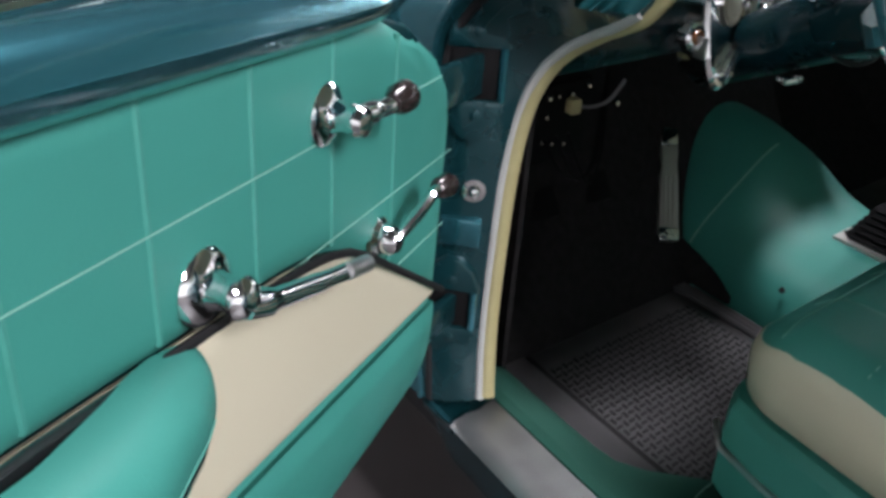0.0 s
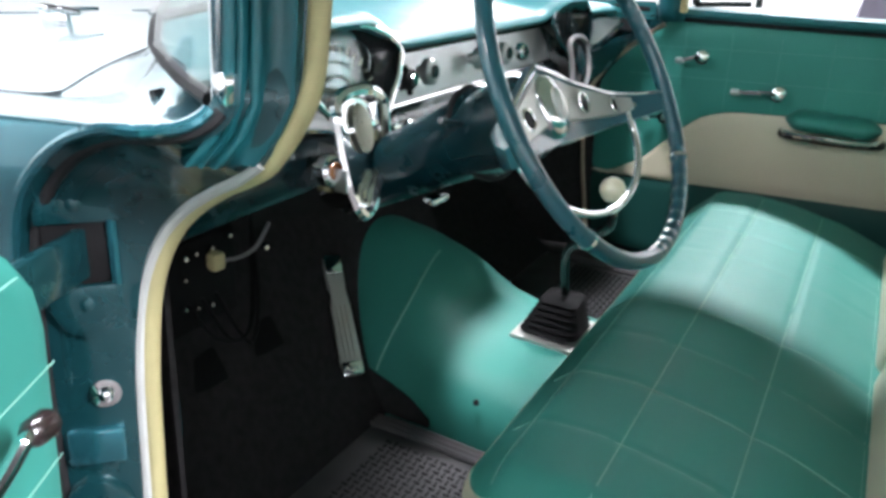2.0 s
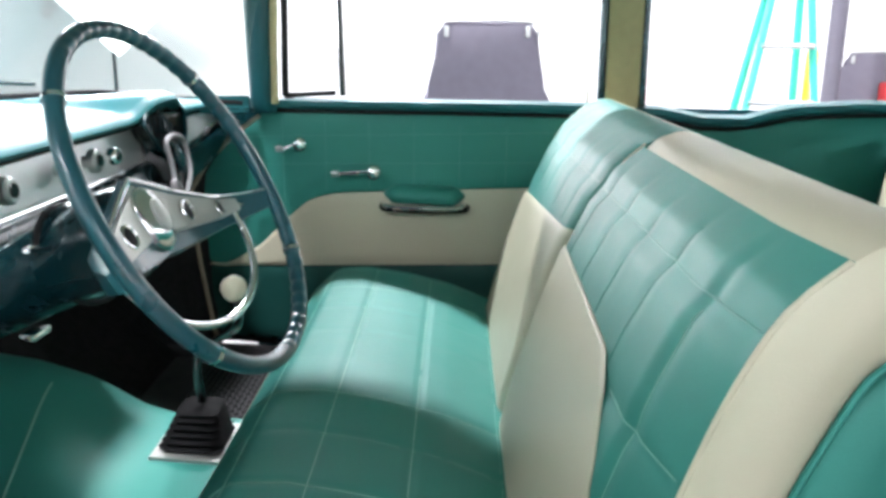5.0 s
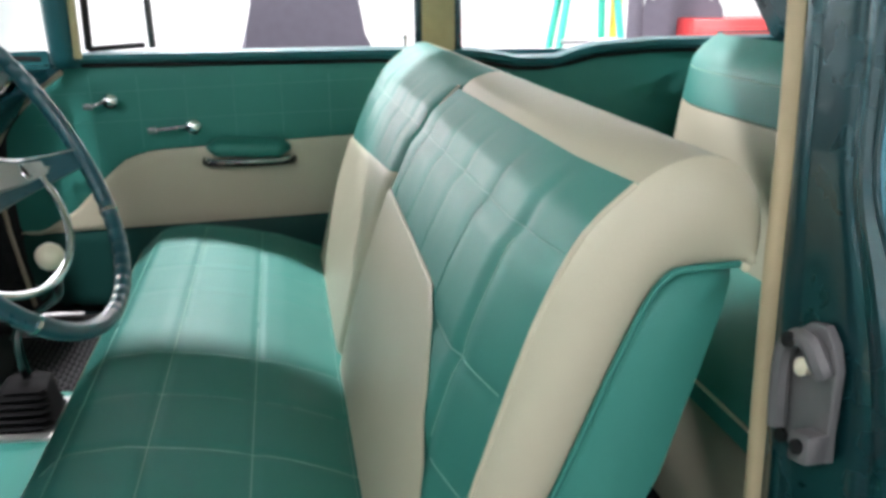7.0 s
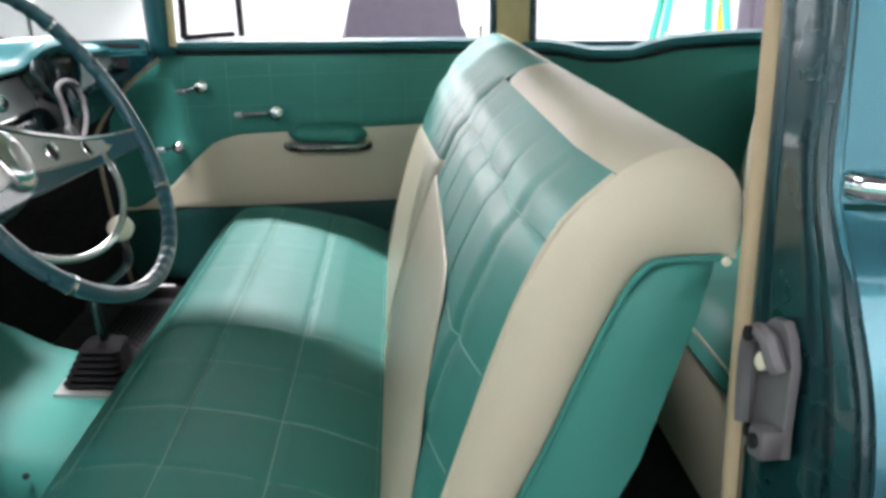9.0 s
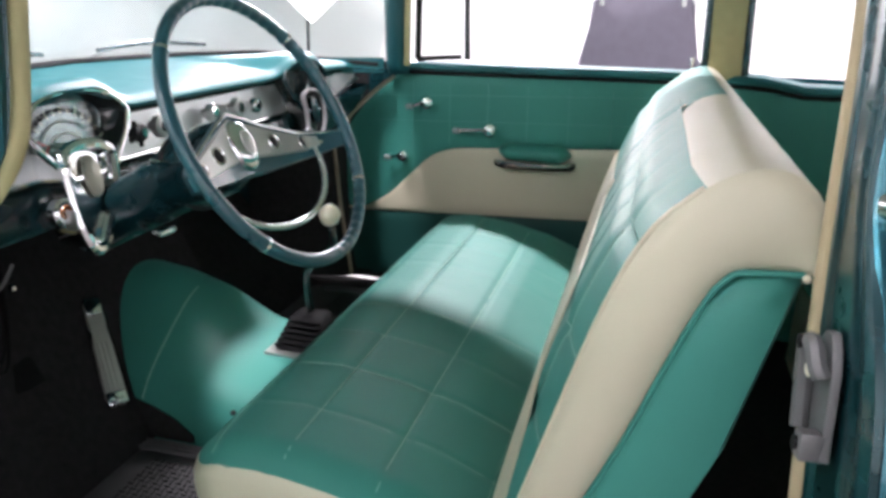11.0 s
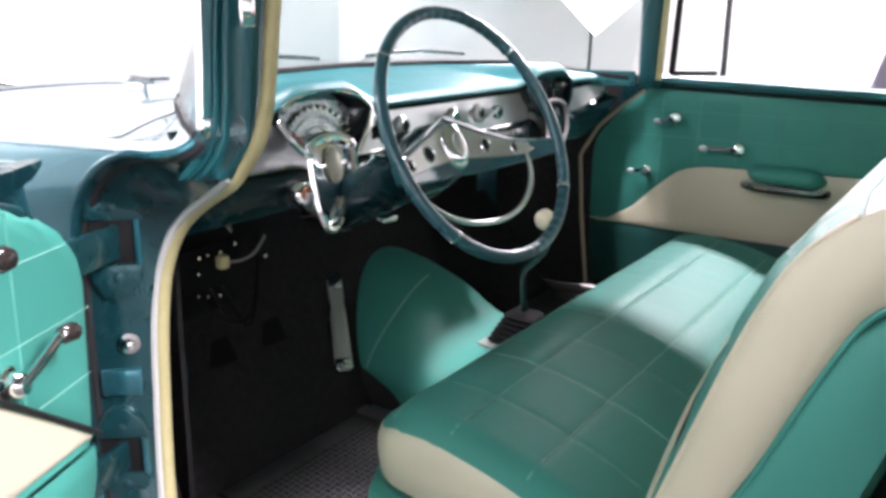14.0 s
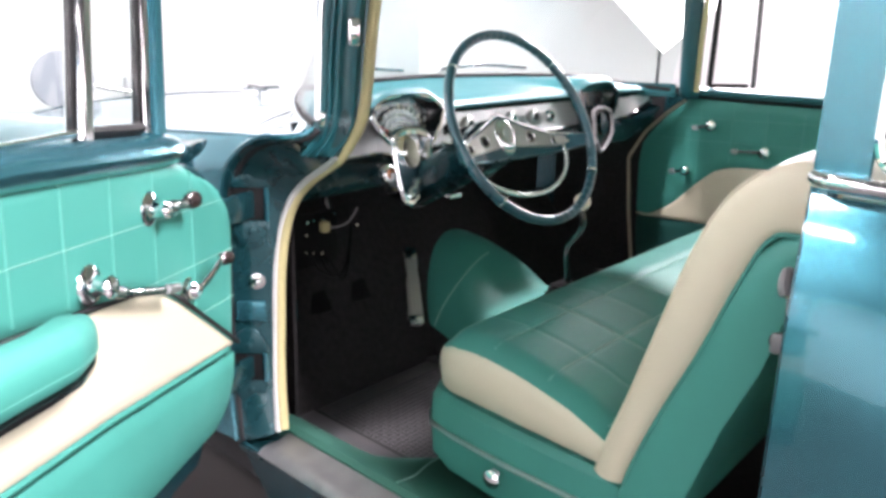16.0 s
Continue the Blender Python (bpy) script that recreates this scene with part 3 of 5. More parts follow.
part("sill_end", loft([[(-.850, y, .340), (-.852, y, z), (-.80, y, z + .004), (-.765, y, z + .010), (-.76, y, .34)] for y, z in ((1.05, .350), (1.0, .352), (.970, .358))]), PAINT_SHADED, body, "turquoise front end of the sill, shade mixed into its colour")
sill_in = [(0, -.56), (.60, -.56), (.66, -.575), (.70, -.615), (.74, -.660), (.78, -.688), (.84, -.696), (1.0, -.696)]
part("sill_welt", loft([[(-.774, y, .35), (-.774, y, .384), (-.762, y, .393), (-.735, y, .390), (min(-.712, lerp(sill_in, y) - .01), y, .378), (lerp(sill_in, y) - .004, y, .368), (lerp(sill_in, y), y, .352)] for y in (1.03, .95, .88, .82, .78, .76, .74, .72, .70, .68, .66, .62, .5, .3, 0, -.05)]), SILLVINYL, body, "turquoise vinyl strip along the sill")
part("sill_seam", tube([(-.760, .640, .3935), (-.735, .640, .3915), (-.70, .652, .379), (-.64, .668, .3785), (-.60, .675, .374)], .0014, 6), VINYL_SEAM, body, "pale seam across the sill vinyl")
part("floor_pan", rbox((.085, .18, .335), (1.71, 2.55, .03), 0), CARPET, body, "black carpeted car floor", xf=car)
part("underbody", rbox((.02, .4, .27), (1.62, 3.6, .08), 0), BLACK, body, xf=car)
part("toe_board", sheet(lambda u, v: (-.76 + 1.02 * u, 1.05 + .35 * v, .358 + .54 * v), 8, 8, .01), CARPET, body, "black carpeted toe board", xf=car)
part("passenger_toe_board", sheet(lambda u, v: (.2 + .62 * u, 1.10 + .30 * v, .352 + .30 * v ** 1.2), 8, 8, .01), CARPET, body, "black carpeted toe board", xf=car)
part("firewall", rbox((.03, 1.42, .75), (1.5, .03, .42), 0), CARPET, body, "black firewall", xf=car)
part("kick_panel", sheet(lambda u, v: (-.712 + .05 * v, 1.03 + .40 * v, .36 + .57 * u), 8, 8, .008), CARPET, body, "black kick panel below the dashboard")
part("kick_trim", sheet(lambda u, v: (-.700 + .045 * v, 1.04 + .34 * v, .60 + .05 * u - .02 * v), 4, 4, .006), DARKTEAL, body, "dark turquoise strip on the kick panel")

# transmission hump
def hump(u, v):
    a = math.pi * u
    y = .30 + 1.10 * v
    w = lerp([(.3, .22), (.7, .235), (.9, .235), (1.0, .235), (1.1, .24), (1.2, .23), (1.4, .22)], y)
    h = lerp([(.3, .13), (.7, .140), (.90, .145), (.97, .17), (1.05, .235), (1.15, .28), (1.25, .292), (1.4, .30)], y)
    c = lerp([(.3, .04), (1.0, .05), (1.4, .08)], y)
    k = lerp([(.3, 0), (.96, 0), (1.16, 1), (1.4, 1)], y)
    q = abs(math.cos(a)) ** (.72 + .28 * k) * (1 if math.cos(a) > 0 else -1)
    return (c - w * q, y, .352 + h * math.sin(a) ** (.62 + .38 * k))


part("transmission_hump", sheet(hump, 28, 36, .006), VINYL, body, "turquoise vinyl-covered transmission hump", xf=car, sharp=70)


def hump_carpet(u, v):
    y = .955 + .44 * v
    top = lerp([(.955, .012), (1.0, .05), (1.1, .085), (1.2, .12), (1.3, .15), (1.4, .17)], y)
    x, y, z = hump(.004 + top * u, (y - .30) / 1.10)
    return (x - .006, y - .003, z + .003)


part("hump_carpet", sheet(hump_carpet, 14, 24, .004), CARPET, body, "black carpet turned up along the hump", xf=car)
part("hump_seam", tube([Vector(car(hump(.09 + .42 * i / 16, .710 - .022 * math.sin(math.pi * i / 16)))) for i in range(17)], .0022, 6), VINYL_SEAM, body, "pale stitched seam over the hump")

def belt_z(y):
    return lerp([(-1.2, 1.092), (-.5, 1.088), (-.33, 1.075), (-.25, 1.048), (-.15, 1.048), (-.06, 1.066), (.2, 1.07), (1.0, 1.062)], y)


# rear inside: right quarter trim, shelf
def right_trim(u, v):
    y = -1.15 + 1.25 * v
    return (wall_x(y), y, .38 + (belt_z(y) - .026 - .38) * u)


part("rear_side_trim", sheet(right_trim, 6, 14, .02), VINYL, body, "dark turquoise rear side trim panel")


part("window_ledge", loft([[(wall_x(y) - .006, y, belt_z(y) - .026), (wall_x(y) - .020, y, belt_z(y) - .016), (wall_x(y) - .012, y, belt_z(y) - .002), (wall_x(y) + .03, y, belt_z(y) + .004), (wall_x(y) + .075, y, belt_z(y) - .004), (wall_x(y) + .08, y, belt_z(y) - .06)] for y in [-1.2 + 2.2 * i / 44 for i in range(45)]]), DASHPAINT, body, "turquoise painted window ledge")
# A black strip stands in for the shadow under the ledge.
part("ledge_shadow_strip", tube([(wall_x(y) - .008, y, belt_z(y) - .028) for y in [-1.1 + 2.05 * i / 30 for i in range(31)]], .0065, 8, flat=.8), BLACK, body, "black strip drawn for the shadow under the ledge")
part("b_pillar", loft([[(wall_x(.04) - .012, .085 - k, z), (wall_x(.04) - .02, .045, z), (wall_x(.04) - .012, .005, z), (wall_x(.04) + .04, .002, z), (wall_x(.04) + .04, .09, z)] for z, k in ((1.05, 0), (1.3, 0), (1.5, 0))]), LACE, body, "olive-trimmed door pillar")
for yy in (.092, -.004):
    part("pillar_edge", tube([(wall_x(.04) + .002, yy, 1.06), (wall_x(.04) + .002, yy + .004, 1.5)], .011, 8), PAINT_SHADED, body)
part("c_pillar", loft([[(.70 + a, -.86 + b + (z - 1.08) * .62, z) for a, b in ((-.03, -.06), (-.03, .05), (.05, .05), (.05, -.06))] for z in (1.07, 1.25, 1.5)]), PAINT_SHADED, body, "sloping rear roof pillar")
part("pillar_trim", tube([(.665, -.875, 1.08), (.665, -.61, 1.5)], .016, 8), LACE, body, "olive cloth strip on the rear pillar")
part("rear_shelf", rbox((.02, -1.05, 1.06), (1.5, .5, .03), .01), PAINT_SHADED, body, xf=car)
part("rear_bulkhead", rbox((.02, -1.2, .7), (1.5, .04, .75), 0), CARPET, body, xf=car)
part("left_rear_trim", sheet(lambda u, v: (-.690 + .01 * v, -.07 - 1.1 * v, .38 + .68 * u), 6, 10, .02), VINYL, body, "turquoise rear side trim panel")
part("right_skin", sheet(lambda u, v: (wall_x(-1.2 + 2.25 * v) + .085 + .02 * math.sin(3 * u), -1.2 + 2.25 * v, .30 + .76 * u), 8, 16, .006), PAINT, body, "turquoise outer skin")
# nose and tail close the shell
part("nose_panel", sheet(lambda u, v: (-.90 + 1.80 * u, 2.75 + .10 * math.sin(math.pi * v) * (1 - (2 * u - 1) ** 4) + .002, .36 + (top_height(max(-.82, min(.86, -.90 + 1.80 * u)), 2.75) - .36) * v), 24, 12, .006), PAINT, body, "turquoise nose panel")
part("boot_lid", sheet(lambda u, v: (-.86 + 1.72 * u, -1.25 - 1.25 * v, 1.09 - .10 * v - .22 * v ** 4 - .05 * (2 * u - 1) ** 6), 24, 16, .006), PAINT, body, "turquoise boot lid")
part("tail_panel", sheet(lambda u, v: (-.86 + 1.72 * u, -2.5 - .05 * math.sin(math.pi * v), .36 + .36 * v), 16, 8, .006), PAINT, body, "turquoise tail panel")
for sx in (-.885, .865):
    part("rear_wing", sheet(lambda u, v: (sx + .0 * u, -1.2 - 1.3 * v, .36 + (.70 - .05 * v - .25 * v ** 5) * u), 8, 12, .006), PAINT, body, "turquoise rear wing")
for k in range(4):
    wx, wy = (-.70, .76)[k % 2], (2.15, -1.0)[k // 2]
    wh = part("wheel", lathe([(.20, -.09), (.315, -.085), (.335, -.05), (.335, .05), (.315, .085), (.20, .09)], 32), BLACK, body, "black tyre", xf=Matrix.Translation((wx, wy, .335)) @ pose(0, 0, 0, 0, 90, 0))
    part("rim", lathe([(.05, -.07), (.19, -.05), (.20, .0), (.19, .05), (.05, .07)], 24), CHROME, wh, xf=Matrix.Translation((wx, wy, .335)) @ pose(0, 0, 0, 0, 90, 0))

# hinge details on the jamb
def jamb_pose(z, v, lift=0.001):
    """On the jamb at height z, v across from the welt to the outer edge; local z points out of the face."""
    k = min(range(50, len(inner)), key=lambda i: abs(inner[i].lerp(outer[i], v).z - z))
    u = k / (len(inner) - 1)
    c, e = Vector(jamb(u, v)), Vector(jamb(u, v + .08)) - Vector(jamb(u, v - .08))
    t = Vector((e.x, e.y, 0)).normalized()
    n = t.cross(Vector((0, 0, 1)))
    if n.y > 0:
        n = -n
    m = Matrix((t, Vector((0, 0, 1)), n)).transposed().to_4x4()
    m.translation = Vector((c.x, c.y, z)) + n * (lift + .006)
    return m


def door_hinge(z, s, label):
    m = jamb_pose(z, .56)
    h = part("hinge", rbox((.004, 0, 0), (.062, .068 * s, .006), .001), DARKRUBBER, body, label, xf=m)
    plate_up = [(-.040, .035 * s), (.042, .035 * s), (.040, .054 * s), (.030, .080 * s), (.012, .095 * s), (-.010, .092 * s), (-.030, .070 * s)]
    plate_lo = [(-.036, -.035 * s), (.040, -.035 * s), (.037, -.060 * s), (.024, -.086 * s), (.002, -.098 * s), (-.020, -.088 * s), (-.034, -.060 * s)]
    up = part("upper_leaf", prism(plate_up, lambda a, b, c: (a, b, c), -.010, .008, .004), PAINT_SHADED, h, xf=m)
    lw = part("lower_leaf", prism(plate_lo, lambda a, b, c: (a, b, c), -.010, .008, .004), PAINT_SHADED, h, xf=m)
    part("bolt", lathe([(.008, 0), (.008, .004), (.004, .006)], 10), PAINT_SHADED, up, xf=m @ Matrix.Translation((.002, .056 * s, .005)))
    part("bolt", lathe([(.008, 0), (.008, .004), (.004, .006)], 10), PAINT_SHADED, lw, xf=m @ Matrix.Translation((.0, -.056 * s, .005)))
    part("cheek", tube([(-.032, -.036 * s, .004), (-.032, .036 * s, .004)], .006, 8), PAINT, h, xf=m)
    p = m.translation
    q = dput0(.02, -.045, z)
    d = (q - p)
    part("strap", rbox((0, 0, 0), (d.length + .03, .014, .056 * s), .004), PAINT_SHADED, h, "turquoise steel hinge arm", xf=Matrix.Translation((p + q) / 2) @ pose(0, 0, 0, 0, 0, math.degrees(math.atan2(d.y, d.x))))


def dput0(s, n, z):
    return Vector((-.913 - .82 * s + .573 * n, .944 - .573 * s - .82 * n, z))


door_hinge(.885, 1.0, "turquoise painted upper door hinge with dark slot")
door_hinge(.53, .9, "turquoise painted lower door hinge with dark slot")
part("switch_button", lathe([(.017, 0), (.017, .003), (.009, .004), (.007, .012), (.003, .014)], 16), CHROME, body, "small chrome door switch", xf=jamb_pose(.72, .42))
part("check_pocket", rbox((0, 0, 0), (.062, .045, .016), .005), PAINT, body, "raised turquoise block on the jamb", xf=jamb_pose(.655, .52))


# ---- latch on the rear jamb ----
def door_latch():
    lt = thing("door_latch", (-.80, -.05, .95), "grey cast door striker bolted to the jamb", "latch")
    n = (bl[20] - bo[20]).cross(Vector((0, 0, 1))).normalized()
    if n.y < 0:
        n = -n
    t = (bo[20] - bl[20]).normalized()
    mm = Matrix((t, Vector((0, 0, 1)), n)).transposed().to_4x4()
    mm = Matrix.Translation(Vector((-.772, -.068, .934)) + n * .002) @ mm @ Matrix.Diagonal((.92, .86, .92, 1))
    out = [(-.028, -.052), (-.028, .03), (-.020, .05), (-.006, .060), (.014, .060), (.026, .045), (.034, .022), (.034, -.04), (.036, -.065), (.02, -.07), (-.008, -.066)]
    part("plate", prism(out, lambda a, b, c: (a, b, c), 0, .008, .002), CAST, lt, xf=mm)
    arch = spline([(-.021, -.045, .014), (-.022, 0, .016), (-.018, .034, .018), (-.004, .048, .02), (.014, .046, .02), (.026, .028, .018), (.028, .018, .014)], 5)
    part("arch", tube(arch, .0085, 8), CAST, lt, "raised cast arch of the striker", xf=mm)
    part("roller", lathe([(.008, 0), (.009, .012), (.006, .014)], 14), IVORY, lt, "pale nylon roller", xf=mm @ Matrix.Translation((.006, .022, .008)))
    part("foot", rbox((.022, -.052, .014), (.026, .03, .022), .004), CAST, lt, xf=mm)
    for a, b, c in ((-.003, .047, .0265), (-.020, -.056, .008), (.022, -.050, .0245)):
        part("screw", lathe([(.0075, 0), (.0075, .003), (.004, .004)], 12), BLACK, lt, xf=mm @ Matrix.Translation((a, b, c)))


door_latch()

# ---- the driver's door, swung open ----
D0 = Vector((-.913, .944, 0))
DS = Vector((-.82, -.573, 0)).normalized()
DN = Vector((.573, -.82, 0)).normalized()


def dput(s, n, z):
    return D0 + DS * s + DN * n + Vector((0, 0, z))


DM = Matrix((DS, DN, Vector((0, 0, 1)))).transposed().to_4x4()
DM.translation = D0


def dcurve(z):
    """How far the panel leans back towards its lower edge."""
    return -.05 * max(0, (.60 - z) / .16) ** 2 if z < .60 else 0.0


shell_out = [(.03, .43), (0, .50), (-.012, .62), (-.022, .86), (-.014, .91), (.024, .945), (.10, .997), (.20, 1.03), (1.05, 1.06), (1.05, .43)]
door = part("driver_door", prism(shell_out, lambda a, b, c: tuple(dput(a, c + dcurve(b) * .8, b)), -.075, -.014, .004), PAINT_SHADED, body, "open turquoise car door with two-tone vinyl inner panel")


def top_z(s):
    return lerp([(.03, .945), (.10, .995), (.21, 1.030), (.45, 1.051), (.62, 1.06), (1.06, 1.066)], s)


def front_s(z):
    return lerp([(.44, .02), (.50, .004), (.63, 0), (.86, -.018), (.90, -.008), (.945, .03), (.99, .10), (1.03, .21), (1.06, .55)], z)


def cream_top(s):
    return lerp([(0, .637), (.22, .797), (.26, .822), (.30, .838), (.345, .849), (.47, .866), (.64, .886), (1.06, .90)], s)


def cream_low(s):
    return lerp([(0, .634), (.44, .688), (.68, .707), (1.06, .73)], s)


def panel_strip(z0, z1, pad, s0=0.0, s1=1.04, nu=46, nv=14):
    """A piece of the trim between two lines, with softly rounded edges."""
    def f(u, v):
        s = s0 + (s1 - s0) * u
        a, b = z0(s), z1(s)
        z = a + (b - a) * v
        lead = front_s(z)
        s2 = lead + (s1 - lead) * u if s0 == 0 else s
        a, b = z0(s2), z1(s2)
        z = a + (b - a) * v
        e = min(v * max(b - a, .001), (1 - v) * max(b - a, .001), (s2 - front_s(z)) + .0005, (s1 - s2) + .0005)
        r = max(0, 1 - e / .012)
        return tuple(dput(s2, pad + dcurve(z) - .008 * r * r, z))
    return sheet(f, nu, nv, -.010)


part("upper_trim", panel_strip(cream_top, top_z, 0.0), VINYL, door, "bright turquoise stitched vinyl")
part("middle_trim", panel_strip(cream_low, lambda s: cream_top(s) - .002, 0.003), CREAM, door, "cream vinyl insert")
part("lower_trim", panel_strip(lambda s: .445, lambda s: cream_low(s) - .017, 0.004), VINYL, door, "bright turquoise vinyl lower panel")
part("piping", tube([dput(s, .006, cream_top(s) + .001) for s in [1.04 * i / 60 for i in range(61)]], .0042, 8), BLACK, door, "black piping along the cream insert")
part("trim_groove", panel_strip(lambda s: cream_low(s) - .019, lambda s: cream_low(s), -.004, nv=4), VINYL, door)


def stitch(pts, parent, r=.0013, material=None):
    return part("stitching", tube(pts, r, 6), material or VINYL_SEAM, parent, "pale stitched seam")


stitch([dput(s, .0015, .928 + .062 * s) for s in [.035 + (1.0 - .035) * i / 30 for i in range(31)]], door, .0008)
stitch([dput(s, .0015, .829 + .066 * s) for s in [-.010 + .40 * i / 16 for i in range(17)]], door, .0007)
stitch([dput(s, .0015, .735 + .066 * s) for s in [0.0 + .135 * i / 8 for i in range(9)]], door, .0007)
for s in (.155, .282, .40, .512, .62, .735, .85):
    stitch([dput(s + .004 * (1 - i / 12), -.0010, cream_top(s) + .01 + (top_z(s) - cream_top(s) - .02) * i / 12) for i in range(13)], door, .0030, FAINTSEAM)

# door shell, outer skin and painted window rail
skin_out = [(.03, .37), (-.022, .42), (-.034, .62), (-.040, .86), (-.038, .95), (-.020, 1.028), (.06, 1.040), (.20, 1.058), (1.06, 1.075), (1.06, .37)]
part("outer_skin", prism(skin_out, lambda a, b, c: tuple(dput(a, c, b)), -.104, -.078, .006), PAINT, door, "turquoise outer door skin")
rail = []
for i in range(33):
    s = .165 + .90 * i / 32
    z = lerp([(.165, 1.030), (.30, 1.038), (.62, 1.063), (1.06, 1.068)], s)
    k = min(1, .35 + i / 2.0)
    rail.append([tuple(dput(s, n * k - .02 * (1 - k), z + h * k)) for n, h in ((-.012, -.012), (.008, -.008), (.021, .003), (.025, .014), (.020, .026), (.006, .036), (-.010, .040), (-.018, .034), (-.05, .032), (-.09, .026), (-.10, .0), (-.07, -.01))])
part("window_rail", loft(rail), PAINT, door, "glossy turquoise painted window rail")
# The tip's shaded underside is put in as a darker teal.
part("rail_tip", loft([[tuple(dput(s, n * w - .055 * (1 - w), 1.03 + .035 * (s > .1) * (1 - 0) + h * w)) for n, h in ((-.03, -.03), (-.03, .004), (-.085, .004), (-.09, -.05))] for s, w in ((.20, 1.0), (.10, .9), (.02, .6), (-.022, .25))]), DARKTEAL, door, "pointed front end of the door rail, coloured as in shade")
part("skin_trim", tube([dput(1.0, -.107, 1.03), dput(.3, -.107, 1.015), dput(-.02, -.106, 1.006)], .007, 8), CHROME, door, "bright strip along the door skin")


def frame_bar(a, b, r, material, label):
    p = [dput(*a), dput(*b)]
    return part("window_frame", tube(p, r, 8, flat=1.6), material, door, label)


frame_bar((.212, -.035, 1.06), (.130, -.065, 1.48), .016, PAINT, "turquoise painted front window post")
frame_bar((.242, -.030, 1.075), (.156, -.06, 1.48), .008, CHROME, "bright vent window edge")
frame_bar((.262, -.030, 1.08), (.170, -.06, 1.48), .0035, BLACK, "black vent window rubber")
frame_bar((.412, -.030, 1.085), (.318, -.06, 1.48), .012, CHROME, "bright vent window divider")
frame_bar((.430, -.031, 1.09), (.338, -.06, 1.48), .0035, BLACK, "black glass channel")
frame_bar((.252, -.030, 1.081), (.417, -.030, 1.094), .008, BLACK, "black rubber below the vent window")
frame_bar((.130, -.065, 1.48), (1.03, -.065, 1.48), .016, PAINT, "turquoise painted upper window frame")
frame_bar((1.03, -.035, 1.08), (1.03, -.065, 1.48), .016, PAINT, "turquoise painted rear window post")
frame_bar((.45, -.012, 1.100), (1.02, -.012, 1.107), .004, CHROME, "thin bright strip at the foot of the glass")
for a, b in ((.26, .407), (.427, 1.03)):
    g = part("window_glass", sheet(lambda u, v, a=a, b=b: tuple(dput(a + (b - a) * u - .075 * v, -.03 - .03 * v, 1.085 + .39 * v)), 4, 4, .004), GLASS, door, "clear door window glass")
    g.visible_shadow = False


# door fittings
def lever_handle():
    h = part("door_handle", lathe([(.026, 0), (.027, .003), (.023, .007), (.014, .011), (.011, .020), (.012, .028), (.014, .032), (.012, .038), (.005, .041)], 24), CHROME, door, "chrome inside door handle", xf=DM @ Matrix.Translation((.297, 0, .968)) @ pose(0, 0, 0, -90, 0, 0))
    part("lever", tube(spline([dput(.297, .028, .972), dput(.275, .033, .970), dput(.255, .037, .969), dput(.243, .040, .970)], 5), [.010] * 6 + [.008] * 6 + [.007] * 4, 10), CHROME, h)
    part("grip", tube([dput(.250, .039, .970), dput(.240, .040, .9705), dput(.226, .041, .971), dput(.219, .0415, .971)], [.009, .014, .0145, .010], 12), BROWN, h, "dark brown grip")


def vent_crank():
    h = part("vent_crank", lathe([(.021, 0), (.021, .004), (.016, .008), (.015, .020), (.011, .026)], 20), CHROME, door, "chrome vent window crank", xf=DM @ Matrix.Translation((.192, 0, .806)) @ pose(0, 0, 0, -90, 0, 0))
    part("arm", tube(spline([dput(.192, .020, .806), dput(.180, .026, .815), dput(.163, .036, .832), dput(.150, .042, .845), dput(.143, .044, .848)], 5), .0065, 10, flat=1.4), CHROME, h)
    part("knob", tube([dput(.147, .043, .848), dput(.141, .045, .848), dput(.125, .050, .848), dput(.119, .052, .848)], [.007, .0115, .0125, .009], 12), BROWN, h, "dark brown knob")


def window_crank():
    h = part("window_crank", lathe([(.027, 0), (.029, .003), (.025, .008), (.015, .012), (.012, .022), (.013, .030), (.016, .034), (.012, .040), (.005, .043)], 24), CHROME, door, "chrome window crank", xf=DM @ Matrix.Translation((.470, 0, .900)) @ pose(0, 0, 0, -90, 0, 0))
    part("arm", tube(spline([dput(.470, .034, .895), dput(.440, .038, .884), dput(.40, .040, .872), dput(.36, .044, .862), dput(.335, .046, .856)], 5), [.011] * 5 + [.008] * 8 + [.007] * 8, 10, flat=.7), CHROME, h)
    part("grip", tube([dput(.345, .046, .858), dput(.315, .050, .852)], .0075, 10), STEEL, h)


lever_handle(), vent_crank(), window_crank()

# armrest: blunt front end flush with the panel, then standing off behind a pull recess
ARM_Z = [(.485, .838), (.56, .850), (.70, .862), (1.0, .885)]
ARM_H = [(.485, .022), (.492, .028), (.505, .032), (.56, .037), (1.0, .037), (1.02, .02)]
ARM_D = [(.485, .008), (.492, .020), (.505, .032), (.54, .050), (.60, .070), (.95, .074), (1.02, .05)]
ARM_IN = [(.53, 0), (.58, .014), (.64, .024), (1.0, .024)]
arm = []
for i in range(42):
    s = .485 + .535 * (i / 41) ** 1.3
    zc, hh, dd, n0 = lerp(ARM_Z, s), lerp(ARM_H, s), lerp(ARM_D, s), lerp(ARM_IN, s)
    ring = []
    for q in range(13):
        a = math.pi * (q / 12 - .5)
        ring.append(tuple(dput(s, n0 + (dd - n0) * abs(math.cos(a)) ** .65, zc + hh * abs(math.sin(a)) ** .8 * (1 if a > 0 else -1))))
    ring += [tuple(dput(s, n0, zc + hh * .5)), tuple(dput(s, n0, zc - hh * .5))]
    arm.append(ring)
pad = part("armrest", loft(arm), VINYL, door, "padded turquoise vinyl armrest")
